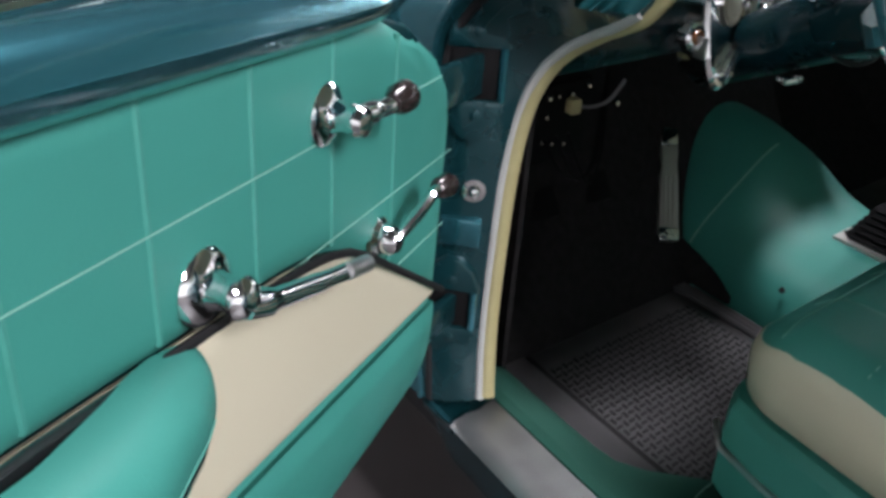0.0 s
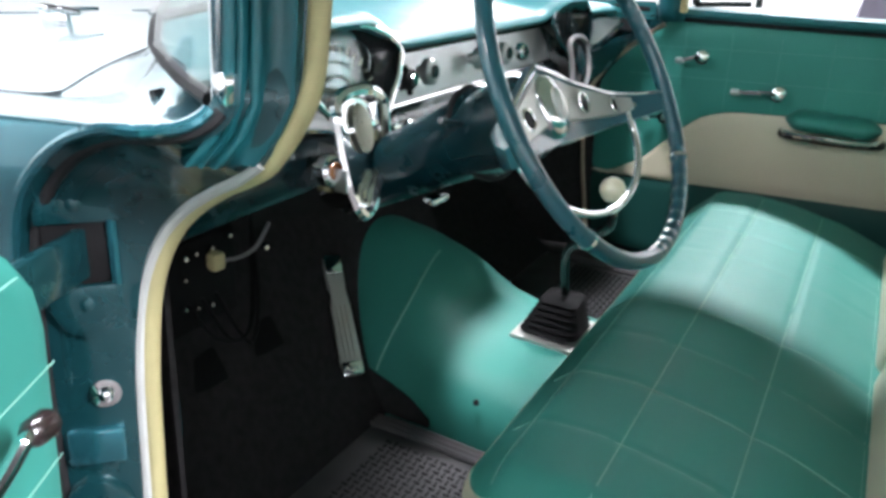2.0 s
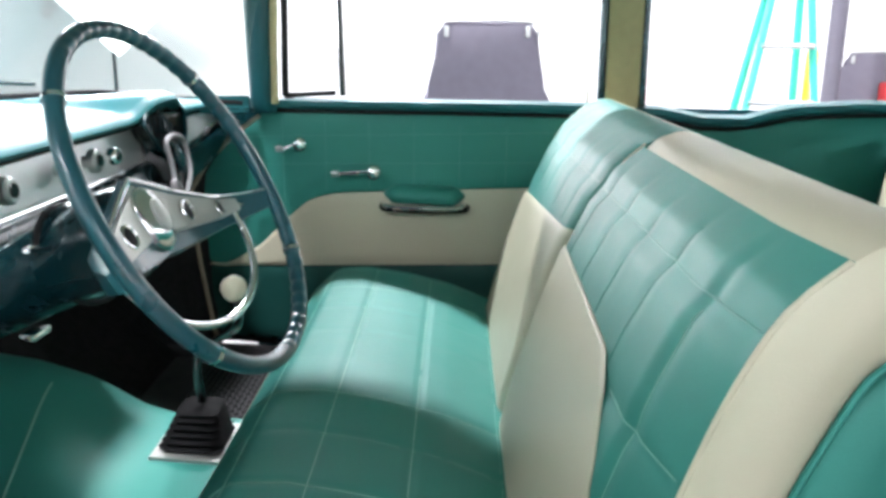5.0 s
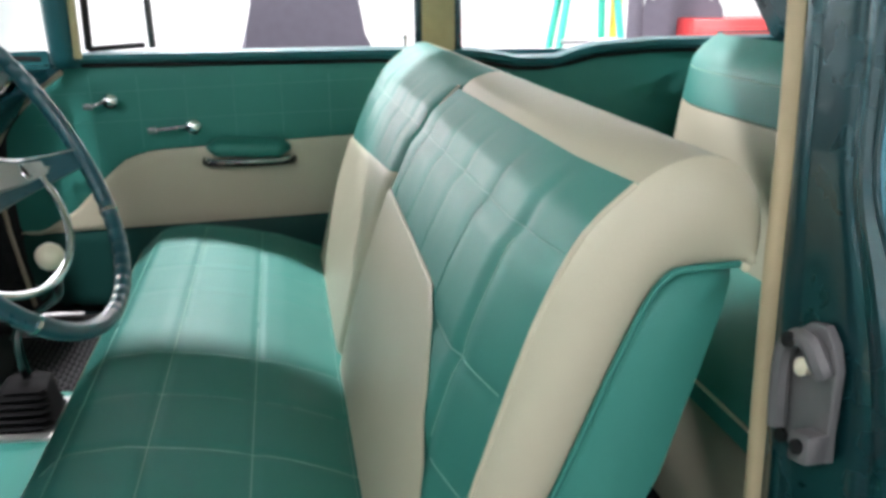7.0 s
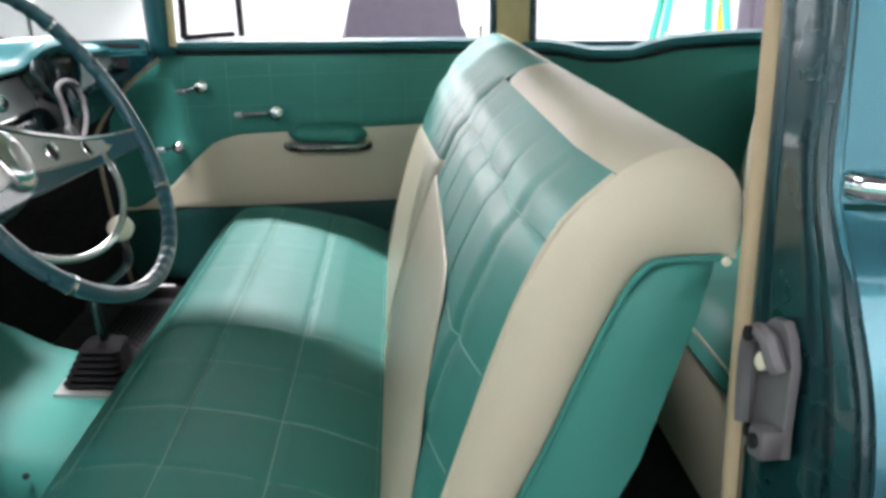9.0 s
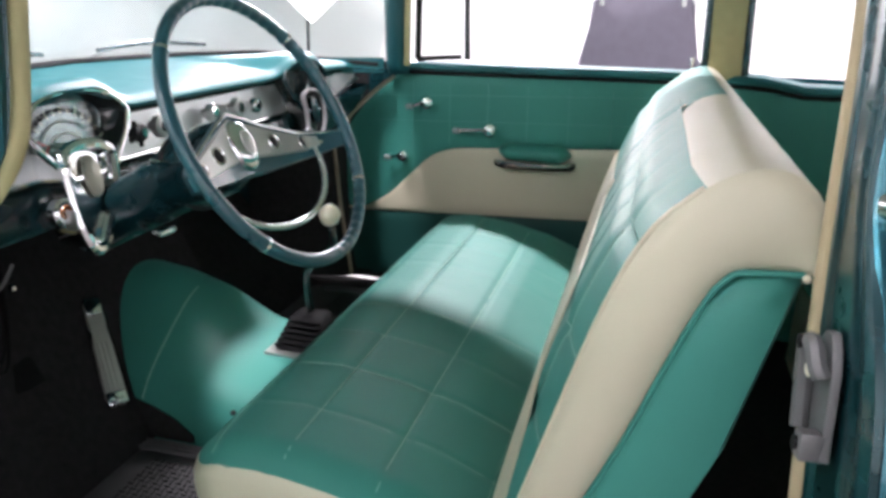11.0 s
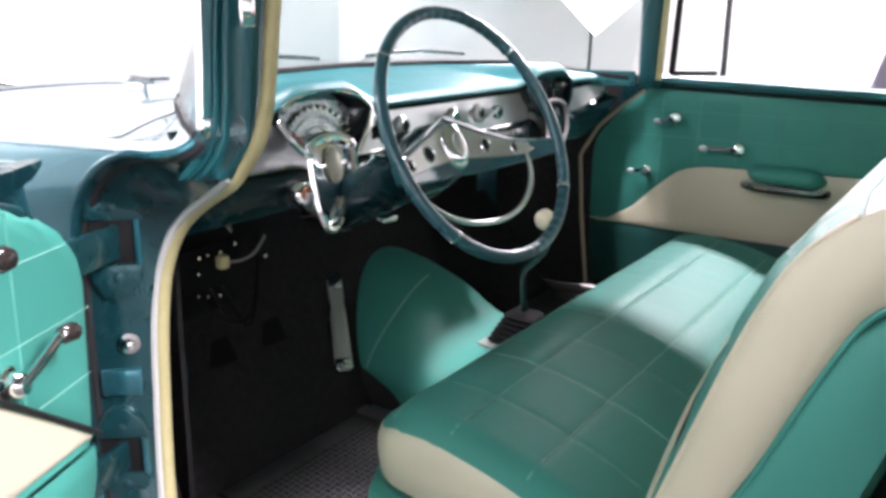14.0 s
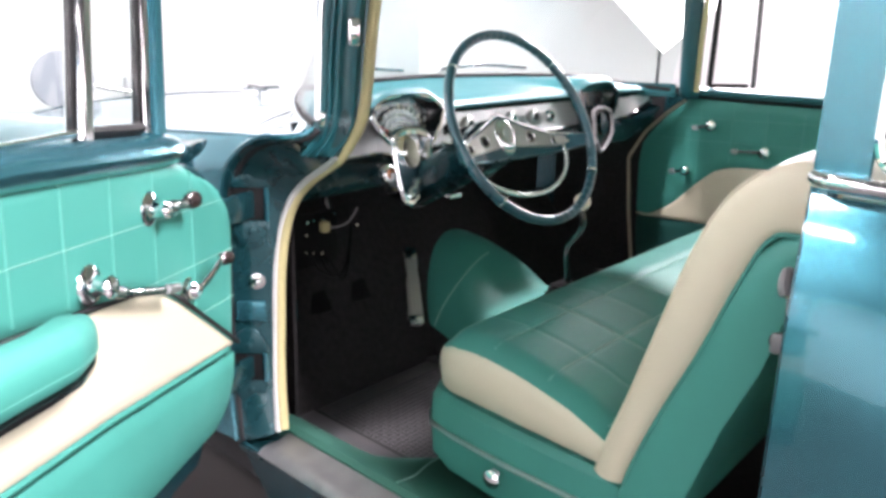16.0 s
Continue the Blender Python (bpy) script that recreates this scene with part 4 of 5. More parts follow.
part("armrest_stitching", tube([dput(s, lerp(ARM_D, s) * .985 + .0006, lerp(ARM_Z, s) - .010) for s in [.515 + .48 * i / 30 for i in range(31)]], .0007, 6), SOFTSEAM, pad)
part("armrest_base", loft([[tuple(dput(s, n, lerp(ARM_Z, s) - lerp(ARM_H, s) - .002 + h)) for n, h in ((.0, -.008), (lerp(ARM_D, s) * .80, -.006), (lerp(ARM_D, s) * .86, .004), (.0, .006))] for s in (.489, .50, .53, .58, .65, .75, .9, 1.0)]), GLOSSBLACK, door, "black base strip under the armrest")
part("pull_recess", sheet(lambda u, v: tuple(dput(.565 + .44 * u, .006 - .003 * math.cos(math.pi * v), cream_top(.565 + .44 * u) - .034 + .030 * v)), 12, 4, -.004), TAN, door, "tan lining of the pull recess")
part("recess_strip", tube([dput(.555 + .45 * i / 12, .009, cream_top(.555 + .45 * i / 12) + .001) for i in range(13)], .0065, 8), GLOSSBLACK, door, "black strip above the pull recess")


# ---- the passenger door, closed ----
pdoor = part("passenger_door", sheet(lambda u, v: (wall_x(.1 + .98 * v) + .012, .1 + .98 * v, .38 + .66 * u), 4, 8, .05), PAINT_SHADED, body, "closed passenger door with two-tone turquoise and cream panel")


def wput(y, n, z):
    """On the right-hand side: n metres inward from the panel face."""
    return Vector((wall_x(y) - n, y, z))


def p_front(z):
    return lerp([(.38, 1.13), (.60, 1.165), (.80, 1.185), (.90, 1.12), (.97, 1.04), (1.02, .97)], z)


def p_cream_top(y):
    return lerp([(.06, .868), (.28, .856), (.75, .822), (.80, .815), (.86, .792), (.93, .730), (1.0, .66), (1.10, .600)], y)


def p_cream_low(y):
    return lerp([(.06, .662), (.3, .650), (.92, .606), (1.10, .594)], y)


def p_strip(z0, z1, pad, y1=.10, nu=36, nv=12):
    def f(u, v):
        y = 1.15 - (1.15 - y1) * u
        z = z0(y) + (z1(y) - z0(y)) * v
        y = p_front(z) - (p_front(z) - y1) * u
        a, b = z0(y), max(z1(y), z0(y) + .0005)
        z = a + (b - a) * v
        e = min(v * (b - a), (1 - v) * (b - a), u * 1.0 + .0005, (1 - u) * 1.0 + .0005)
        r = max(0, 1 - e / .010)
        return tuple(wput(y, pad - .006 * r * r, z))
    return sheet(f, nu, nv, .010)


part("upper_trim", p_strip(p_cream_top, lambda y: belt_z(y) - .030, .004), VINYL, pdoor, "turquoise stitched vinyl in shade")
part("middle_trim", p_strip(p_cream_low, lambda y: p_cream_top(y) - .002, .006), CREAM, pdoor, "cream vinyl insert")
part("lower_trim", p_strip(lambda y: .39, lambda y: p_cream_low(y) - .003, .004), SHADEVINYL, pdoor, "turquoise lower panel with shade put into its colour")
for k in range(2):
    stitch([wput(y, .0055, .985 - .075 * k - .045 * (y - .5)) for y in [.12 + .95 * i / 20 for i in range(21)]], pdoor, .0007, SOFTSEAM)
for y in (.2, .32, .44, .56, .68, .80, .92):
    stitch([wput(y, .005, p_cream_top(y) + .01 + (1.02 - p_cream_top(y) - .02) * i / 8) for i in range(9)], pdoor, .0007, SOFTSEAM)
parm = []
for i in range(22):
    y = .425 + .215 * i / 21
    k = max(.15, math.sin(min(1, (i + .5) / 4) * math.pi / 2) * math.sin(min(1, (21.5 - i) / 4) * math.pi / 2))
    parm.append([tuple(wput(y, .004 + .052 * k * max(0, math.cos(a)), .826 + .026 * k * math.sin(a))) for a in [math.pi * (-.5 + q / 11) for q in range(12)]])
part("armrest", loft(parm), VINYL, pdoor, "padded turquoise armrest")
part("armrest_base", tube(spline([wput(.64, .004, .80), wput(.63, .045, .797), wput(.58, .055, .796), wput(.48, .055, .799), wput(.435, .045, .802), wput(.425, .004, .806)], 5), .006, 8), CHROME, pdoor, "bright strip under the armrest")
part("armrest_under", tube(spline([wput(.645, .002, .792), wput(.63, .03, .789), wput(.53, .036, .790), wput(.43, .03, .795), wput(.42, .002, .798)], 5), .010, 8), GLOSSBLACK, pdoor, "black base under the armrest")


def p_fitting(name, y, z, y2, z2, r, label):
    c = wput(y, .004, z)
    h = part(name, lathe([(r, 0), (r, .004), (r * .75, .010), (r * .7, .030), (r * .95, .034), (r * .95, .044), (r * .5, .050)], 20), CHROME, pdoor, label, xf=aim(c, (-1, -.25, 0)))
    part("arm", tube([wput(y, .03, z), wput((y + y2) / 2, .034, (z + z2) / 2), wput(y2, .036, z2)], .006, 8), CHROME, h)
    part("grip", tube([wput(y2 - .006, .034, z2), wput(y2 + .010, .038, z2), wput(y2 + .016, .04, z2)], [.007, .0085, .006], 10), STEEL, h, "worn bright grip")


p_fitting("door_handle", .872, .950, .915, .936, .018, "chrome inside door handle")
p_fitting("window_crank", .672, .884, .762, .876, .019, "chrome window crank")
p_fitting("vent_crank", .952, .786, .99, .777, .016, "chrome vent window crank")
part("windlace", tube([(wall_x(p_front(z) + .010) - .024, p_front(z) + .008, z) for z in [1.02 - .64 * i / 40 for i in range(41)]], .0062, 8), TAN, body, "tan welt round the passenger door opening")
part("kick_panel", sheet(lambda u, v: (lerp([(0, wall_x(1.0) + .016), (.3, wall_x(1.2) + .012), (.45, .90), (1, .84)], v), .97 + .50 * v, .36 + .70 * u), 6, 12, .008), CARPET, body, "black passenger kick panel")
# vent window of the passenger side
for a, b, r, mt, lb in (((.755, 1.075), (.765, 1.5), .009, GLOSSBLACK, "dark vent window divider"), ((.775, 1.082), (.915, 1.072), .007, BLACK, "black vent window rubber"), ((.915, 1.07), (.905, 1.5), .010, BLACK, "black front window rubber")):
    part("window_frame", tube([wput(a[0], -.02, a[1]), wput(b[0], -.02, b[1])], r, 8), mt, pdoor, lb)
part("lock_button", lathe([(.004, 0), (.004, .02), (.006, .024), (.004, .032)], 10), CHROME, pdoor, "small lock button", xf=Matrix.Translation(wput(.125, -.01, 1.072)))

# ---- front bench seat with a split back ----
seat = thing("front_seat", car((0, .35, .36)), "turquoise and cream vinyl front bench with a split folding back", "car seat")
SX0, SX1 = -.64, .70


def cush_front(x):
    """Front edge of the cushion, rounded at both ends."""
    e = min(x - SX0, SX1 - x)
    r = .075
    return .676 - (0 if e >= r else r - math.sqrt(max(0, r * r - (r - e) ** 2)))


def cush_top(x, y):
    """Height of the cushion, with shallow quilted squares."""
    base = lerp([(.20, .585), (.25, .600), (.35, .632), (.45, .652), (.55, .668), (.62, .668), (.66, .652)], y)
    r, ex, ey = .075, min(x - SX0, SX1 - x), .676 - y
    edge = r - math.hypot(r - ex, r - ey) if ex < r and ey < r else min(ex, ey)
    crown = .014 * math.sin(math.pi * min(1, max(0, (y - .2) / .47)))
    drop = .024 * max(0, 1 - edge / .055) ** 2
    qx = abs(((x + .495) / .142) % 1 - .5) * 2
    qy = abs(((y - .268) / .128) % 1 - .5) * 2
    groove = .0035 * min(1, max(0, edge) / .05) * (max(0, (qx - .88) / .12) ** 2 + max(0, (qy - .88) / .12) ** 2)
    return base + crown - drop - groove


def cushion_f(u, v):
    w = u * 1.0
    x = SX0 + (SX1 - SX0) * (w + .10 * math.sin(2 * math.pi * w) * -.9)
    y = .19 + (cush_front(x) - .19) * v
    return (x, y, cush_top(x, y))


part("cushion_top", sheet(cushion_f, 170, 64, .02), VINYL, seat, "quilted turquoise vinyl seat cushion", xf=car, sharp=70)

def boxing_line():
    """Plan of the cushion's cream boxing, round both front corners."""
    pts = [(SX0, .19), (SX0, .25), (SX0, .33), (SX0, .43), (SX0, .52), (SX0, .58)]
    pts += [(SX0 + .075 - .075 * math.cos(a), .601 + .075 * math.sin(a)) for a in [math.pi / 2 * k / 10 for k in range(11)]]
    pts += [(-.3 + .2 * k, .676) for k in range(5)]
    pts += [(SX1 - .075 + .075 * math.sin(a), .601 + .075 * math.cos(a)) for a in [math.pi / 2 * k / 10 for k in range(11)]]
    return pts


box_rings = []
plan = boxing_line()
for i, (x, y) in enumerate(plan):
    d = Vector(plan[min(i + 1, len(plan) - 1)]) - Vector(plan[max(i - 1, 0)])
    ox, oy = -d.y / d.length, d.x / d.length
    zt = cush_top(x, y)
    zb = lerp([(.19, .535), (.25, .538), (.43, .545), (.58, .552), (.676, .556)], y)
    box_rings.append([(x + ox * n, y + oy * n, z) for n, z in ((-.014, zt - .010), (-.001, zt + .0005), (.004, zt - .005), (.008, zt - .018), (.008, (zt + zb) / 2), (.003, zb + .004), (-.004, zb), (-.03, zb), (-.03, zt - .01))])
part("cushion_side", loft(box_rings), CREAM, seat, "cream vinyl boxing of the cushion", xf=car, sharp=60)
for i in range(9):
    x = -.495 + .142 * i
    stitch(cars([(x, y, cush_top(x, y) + .0012) for y in [.21 + (cush_front(x) - .226) * j / 24 for j in range(25)]]), seat, .0010, VINYL_SEAM)
for j in range(4):
    y = .268 + .128 * j - (.0 if j < 3 else .020)
    stitch(cars([(x, y, cush_top(x, y) + .0012) for x in [SX0 + .02 + (SX1 - SX0 - .04) * i / 60 for i in range(61)]]), seat, .0010, VINYL_SEAM)
base = []
for y, n, zt, zb in ((.20, .000, .528, .38), (.35, .010, .535, .38), (.50, .016, .545, .38), (.60, .016, .552, .39), (.655, .004, .553, .405), (.675, -.03, .55, .42)):
    base.append([(SX0 + .05, y, zt), (SX0 - n + .006, y, zt), (SX0 - n - .006, y, zt - .012), (SX0 - n - .008, y, (zt + zb) / 2 + .02), (SX0 - n - .002, y, zb + .01), (SX0 + .05, y, zb)])
part("side_shield", loft(base), VINYL, seat, "turquoise seat base shield", xf=car)
part("shield_strip", tube(cars([(SX0 - .012, .24, .462), (SX0 - .024, .45, .470), (SX0 - .025, .58, .478), (SX0 - .016, .65, .482), (SX0 + .02, .685, .484)]), .005, 8), STEEL, seat, "dull bright strip along the base")
part("base_front", rbox((.01, .65, .47), (1.22, .03, .15), .01), VINYL, seat, xf=car)
part("adjuster_knob", lathe([(.010, 0), (.010, .012), (.017, .016), (.018, .028), (.010, .034)], 16), CHROME, seat, "chrome seat adjuster knob", xf=aim((-.662, .466, .447), (-1, -.1, 0)))
part("seat_frame", rbox((.01, .42, .41), (1.18, .42, .06), .01), BLACK, seat, xf=car)

FRONT = [(.545, .252), (.60, .238), (.70, .208), (.80, .177), (.86, .158), (.93, .134), (.99, .111), (1.037, .082), (1.070, .045)]
SIDE_F = [(.260, .545), (.245, .60), (.210, .70), (.178, .80), (.146, .90), (.120, .97), (.088, 1.03), (.047, 1.070), (.014, 1.088), (-.016, 1.092), (-.042, 1.080), (-.058, 1.056), (-.060, 1.028), (-.054, 1.004)]
SIDE_R = [(.205, .545), (.188, .60), (.148, .70), (.103, .80), (.064, .90), (.036, .965), (.020, .988), (.005, .996), (-.005, .998), (-.015, .999), (-.025, .999), (-.035, .999), (-.045, .999), (-.050, .999)]
PLEATS = [.100 + .125 * k for k in range(5)]


def back_front(x0, x1, u, v, plain=False):
    """The padded front of one half of the back, with pleats and cross seams."""
    x = x0 + (x1 - x0) * u
    z = .545 + (1.070 - .545) * v
    e = max(0, min(x - x0, x1 - x))
    outer, inner = (x - x0, x1 - x) if x0 < -.1 else (x1 - x, x - x0)
    puff = .030 * min(1, max(0, outer) / .12) ** .8 * min(1, max(0, inner) / .03) ** .4 * math.sin(math.pi * min(1, max(0, (z - .50) / .60))) ** .5
    g = 0
    fade = min(1, max(0, (z - .93) / .06))
    for j, k in enumerate(PLEATS):
        d = abs(max(0, outer) - k)
        g += .0040 * max(0, 1 - d / .024) ** 1.6 * (fade if j else 1)
    for zz, gd in ((1.008, .0045), (.877, .0038), (.772, .0032)):
        g += gd * max(0, 1 - abs(z - zz - .012 * min(1, max(0, outer) / .1) + .012) / .026) ** 1.5
    g = 0 if plain else g * min(1, max(0, 1.066 - z) / .030)
    return (x, lerp(FRONT, z) + puff - g * min(1, e / .02), z)


def back_half(x0, x1, near, label):
    hb = part("backrest", sheet(lambda u, v: back_front(x0, x1, u, v), 150, 96, -.015), VINYL, seat, label, xf=car, sharp=75)
    fl = spline([(0, a, b) for a, b in SIDE_F], 3)
    rl = spline([(0, a, b) for a, b in SIDE_R], 3)
    n = len(fl) - 1
    for x, sg in ((x0, -1), (x1, 1)):
        def side(u, v, x=x, sg=sg):
            k = min(n, int(round(u * n)))
            p = fl[k].lerp(rl[k], v)
            w = .014 * math.sin(math.pi * min(1, max(0, v))) ** .6 + .004
            return (x + sg * w - sg * .004, p.y, p.z)
        if abs(x) > .3:
            part("boxing", sheet(side, n, 12, .004 * sg), CREAM, hb, "cream vinyl side boxing", xf=car, sharp=75)
        else:
            part("boxing", sheet(lambda u, v: side(u * .31, v), 12, 8, .004 * sg), CREAM, hb, "cream vinyl inner boxing", xf=car, sharp=75)
            part("boxing", sheet(lambda u, v: side(.31 + u * .69, v), 27, 8, .004 * sg), VINYL, hb, "turquoise inner boxing", xf=car, sharp=75)
    roll = [fl[k] for k in range(21, n + 1)]
    rings = []
    for i in range(49):
        t = i / 48
        x = x0 + (x1 - x0) * t
        e = min(1, min(t, 1 - t) * .64 / .12) ** .8
        rings.append([(x, p.y + .013 * e * max(0, 1 - j / 7) + .004 * math.sin(40 * t + 3 * j) * .15, p.z - (.004 if j == 0 else 0)) for j, p in enumerate(roll)])
    if near:
        part("top_roll", loft(rings, False), CREAM, hb, "cream vinyl roll along the top", xf=car, sharp=75)
    else:
        part("top_edge", loft([r[:7] for r in rings], False), VINYL, hb, "turquoise vinyl top edge", xf=car, sharp=75)
        part("top_roll", loft([r[6:] for r in rings], False), CREAM, hb, "cream vinyl roll along the top", xf=car, sharp=75)
    shellr = []
    for z, d in ((.52, 0), (.60, 0), (.70, 0), (.80, 0), (.90, 0), (.96, 0), (.985, .004), (.997, .014), (1.0, .03)):
        r = lerp([(.52, .215), (.60, .188), (.70, .148), (.80, .103), (.90, .064), (.965, .036), (.99, .012), (1.0, -.005)], z)
        b = lerp([(.52, .105), (.70, .045), (.80, .002), (.90, -.026), (.99, -.050)], z)
        shellr.append([(x0 - .002 + d, r + .001, z), (x0 - .012 + d, r - .008, z), (x0 - .014 + d, (r + b) / 2, z), (x0 - .008 + d, b + .010, z), (x0 + .02, b, z), (x1 - .02, b, z), (x1 + .008 - d, b + .010, z), (x1 + .013 - d, (r + b) / 2, z), (x1 + .002 - d, r + .001, z)])
    part("rear_shell", loft(shellr), VINYL, hb, "turquoise vinyl back shell", xf=car, sharp=60)
    part("boxing_welt", tube(spline(cars([(x0 - .006, a, b) for a, b in SIDE_R[:8]] + [(x0 - .006, -.045, .999)]), 3), .0032, 8), VINYL, hb)
    part("insert_welt", tube(spline(cars([(x0 + .001, a + .001, b) for a, b in SIDE_F[:8]]), 3), .0028, 8), CREAM, hb)
    if near:
        part("pivot_button", lathe([(.004, 0), (.004, .003), (.002, .004)], 10), IVORY, hb, "small pale button", xf=aim(car((x0 - .012, -.046, .998)), (-1, 0, 0)))
    # cream field below the pleats, towards the middle of the car
    lim = [(.55, .64), (.65, .625), (.764, .579), (.824, .535), (.876, .470), (.900, .420), (.905, .28), (.914, .0)]

    def field(u, v):
        if near:
            z = lerp([(0, .55), (.62, .876), (.74, .900), (.88, .905), (1, .914)], v)
            a, b = -lerp(lim, z), x1 - .002
            x = a + (b - a) * u
        else:
            x = .61 + (x0 + .002 - .61) * u
            z = .55 + (.931 - .070 * (x - x0) - .55) * v
        p = back_front(x0, x1, (x - x0) / (x1 - x0), (z - .545) / .525, True)
        e = min(u, 1 - u, 1 - v) * .5
        return (x, p[1] + .0028 - .0025 * max(0, 1 - e / .01), z)
    part("centre_panel", sheet(field, 60, 60, -.002 if not near else .002), CREAM, hb, "cream vinyl centre field", xf=car, sharp=75)
    for z in (1.008, .877, .772):
        ua = (.02, .98) if z > .9 else ((.02, (-lerp(lim, z) - x0) / (x1 - x0) - .01) if near else ((lerp(lim, z) - x0) / (x1 - x0) + .12, .98))
        stitch(cars([tuple(Vector(back_front(x0, x1, ua[0] + (ua[1] - ua[0]) * j / 40, (z - .545) / .525)) + Vector((0, .0004, 0))) for j in range(41)]), hb, .0009, SOFTSEAM if z > .9 else VINYL_SEAM)
    for j, off in enumerate(PLEATS):
        k = off / (x1 - x0) if near else 1 - off / (x1 - x0)
        x = x0 + (x1 - x0) * k
        low = min([z for z in [.59 + .004 * i for i in range(90)] if z > .93 or (near and x < -lerp(lim, z) - .006) or (not near and x > .615)])
        va, vb = (low - .545) / .525, (.86 if j == 0 else .95)
        stitch(cars([tuple(Vector(back_front(x0, x1, k, va + (vb - va) * i / 40)) + Vector((0, .0006, 0))) for i in range(41)]), hb, .0009 if j == 0 else .0007, VINYL_SEAM if j == 0 else SOFTSEAM)


back_half(SX0 - .028, .008, True, "driver's pleated backrest half in turquoise vinyl")
back_half(.013, SX1, False, "passenger's pleated backrest half in turquoise vinyl")

# ---- rear seat ----
rear = thing("rear_seat", car((0, -.5, .36)), "turquoise and cream vinyl rear bench seat", "car seat")


def rear_back(u, v):
    x = -.70 + 1.41 * u
    e = min(u, 1 - u) * 1.41
    z = .55 + .56 * v
    y = -.535 - .065 * v - .05 * max(0, (v - .88) / .12) ** 2 - .10 * max(0, 1 - e / .30) ** 2
    return (x, y + .015 * math.sin(math.pi * v), z - .045 * max(0, 1 - e / .10) ** 2 * v)


part("backrest_upper", sheet(lambda u, v: rear_back(u, .735 + .265 * v), 40, 14, -.10), VINYL, rear, "turquoise vinyl upper backrest", xf=car, sharp=70)
part("backrest_lower", sheet(lambda u, v: rear_back(u, .73 * v), 40, 14, -.10), CREAM, rear, "cream vinyl lower backrest", xf=car, sharp=70)
part("cushion", sheet(lambda u, v: (-.69 + 1.39 * u, -.66 + .38 * v, .645 + .04 * math.sin(math.pi * min(1, v * .8 + .2)) - .05 * max(0, (v - .85) / .15) ** 2 - .03 * max(0, 1 - min(u, 1 - u) / .05) ** 2), 40, 16, .06), VINYL, rear, "turquoise vinyl rear cushion", xf=car, sharp=70)
part("cushion_front", sheet(lambda u, v: (-.69 + 1.39 * u, -.282 - .01 * v, .36 + .26 * v), 10, 6, -.03), CREAM, rear, "cream vinyl cushion front", xf=car)
stitch(cars([rear_back(i / 30, .87) for i in range(31)]), rear, .0015)

# ---- dashboard ----
dash = thing("dashboard", car((0, 1.05, .9)), "turquoise painted steel dashboard with bright patterned centre panel", "dashboard")


def dash_ring(x):
    r = lerp([(-.76, .0), (.62, .0), (.80, -.05)], x)
    sh = lerp([(-.76, 0), (.55, 0), (.70, -.006), (.83, -.05)], x)
    hump = .040 * math.exp(-((x + .40) / .115) ** 4) + .035 * math.exp(-((x - .475) / .115) ** 4)
    fwd = -.008 * math.exp(-((x + .40) / .13) ** 4) - .02 * math.exp(-((x - .475) / .12) ** 4)
    d = sh
    z = hump
    lim = ws_base(x) - .012
    ring = [(ws_base(x) - .008, lerp([(0, 1.095), (.6, 1.088), (.8, 1.05)], abs(x - .025))), (1.12 + d, 1.078 + z * .55), (1.05 + d, 1.073 + z * .85), (1.010 + d + fwd, 1.070 + z), (.992 + d + fwd, 1.063 + z), (.986 + d + fwd, 1.054 + z), (.990 + d + fwd, 1.047 + z), (1.02 + d + fwd, 1.043 + z), (1.035 + d, 1.036)]
    return [(x, min(lim, q), h) for q, h in ring]


part("dash_top", loft([dash_ring(-.715 + 1.53 * i / 120) for i in range(121)], False), DASHPAINT, dash, "glossy turquoise dash top with two hooded pods", xf=car, sharp=60)
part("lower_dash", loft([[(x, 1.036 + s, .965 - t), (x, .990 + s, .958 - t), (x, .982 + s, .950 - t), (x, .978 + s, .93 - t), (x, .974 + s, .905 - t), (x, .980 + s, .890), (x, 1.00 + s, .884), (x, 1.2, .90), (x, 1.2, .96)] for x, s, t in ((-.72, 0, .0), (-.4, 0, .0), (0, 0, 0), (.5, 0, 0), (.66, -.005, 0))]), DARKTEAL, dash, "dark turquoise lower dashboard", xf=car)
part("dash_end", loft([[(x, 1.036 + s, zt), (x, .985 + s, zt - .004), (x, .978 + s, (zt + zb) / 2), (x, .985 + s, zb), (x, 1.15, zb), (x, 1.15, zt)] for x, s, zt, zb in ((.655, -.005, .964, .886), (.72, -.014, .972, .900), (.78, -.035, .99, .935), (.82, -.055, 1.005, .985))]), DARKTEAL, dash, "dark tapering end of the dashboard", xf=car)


def panel_face(u, v):
    x = -.715 + 1.52 * u
    s = lerp([(-.76, 0), (.55, 0), (.70, -.012), (.83, -.055)], x)
    lowz = lerp([(.60, .962), (.72, .972), (.80, 1.02)], x)
    return (x, 1.012 + s + .016 * v, lowz + (1.042 - lowz) * v)


def patterned_metal():
    m = mat("patterned_bright_panel", (0.74, 0.75, 0.76), 0.36, 0.7, var=0.08, scale=9, rvar=0.08)
    nt = m.node_tree
    tc = nt.nodes.new("ShaderNodeTexCoord")
    vo = nt.nodes.new("ShaderNodeTexVoronoi")
    vo.inputs["Scale"].default_value = 120
    bp = nt.nodes.new("ShaderNodeBump")
    bp.inputs["Strength"].default_value, bp.inputs["Distance"].default_value = .35, .001
    nt.links.new(tc.outputs["Object"], vo.inputs["Vector"])
    nt.links.new(vo.outputs["Distance"], bp.inputs["Height"])
    nt.links.new(bp.outputs["Normal"], nt.nodes["Principled BSDF"].inputs["Normal"])
    return m


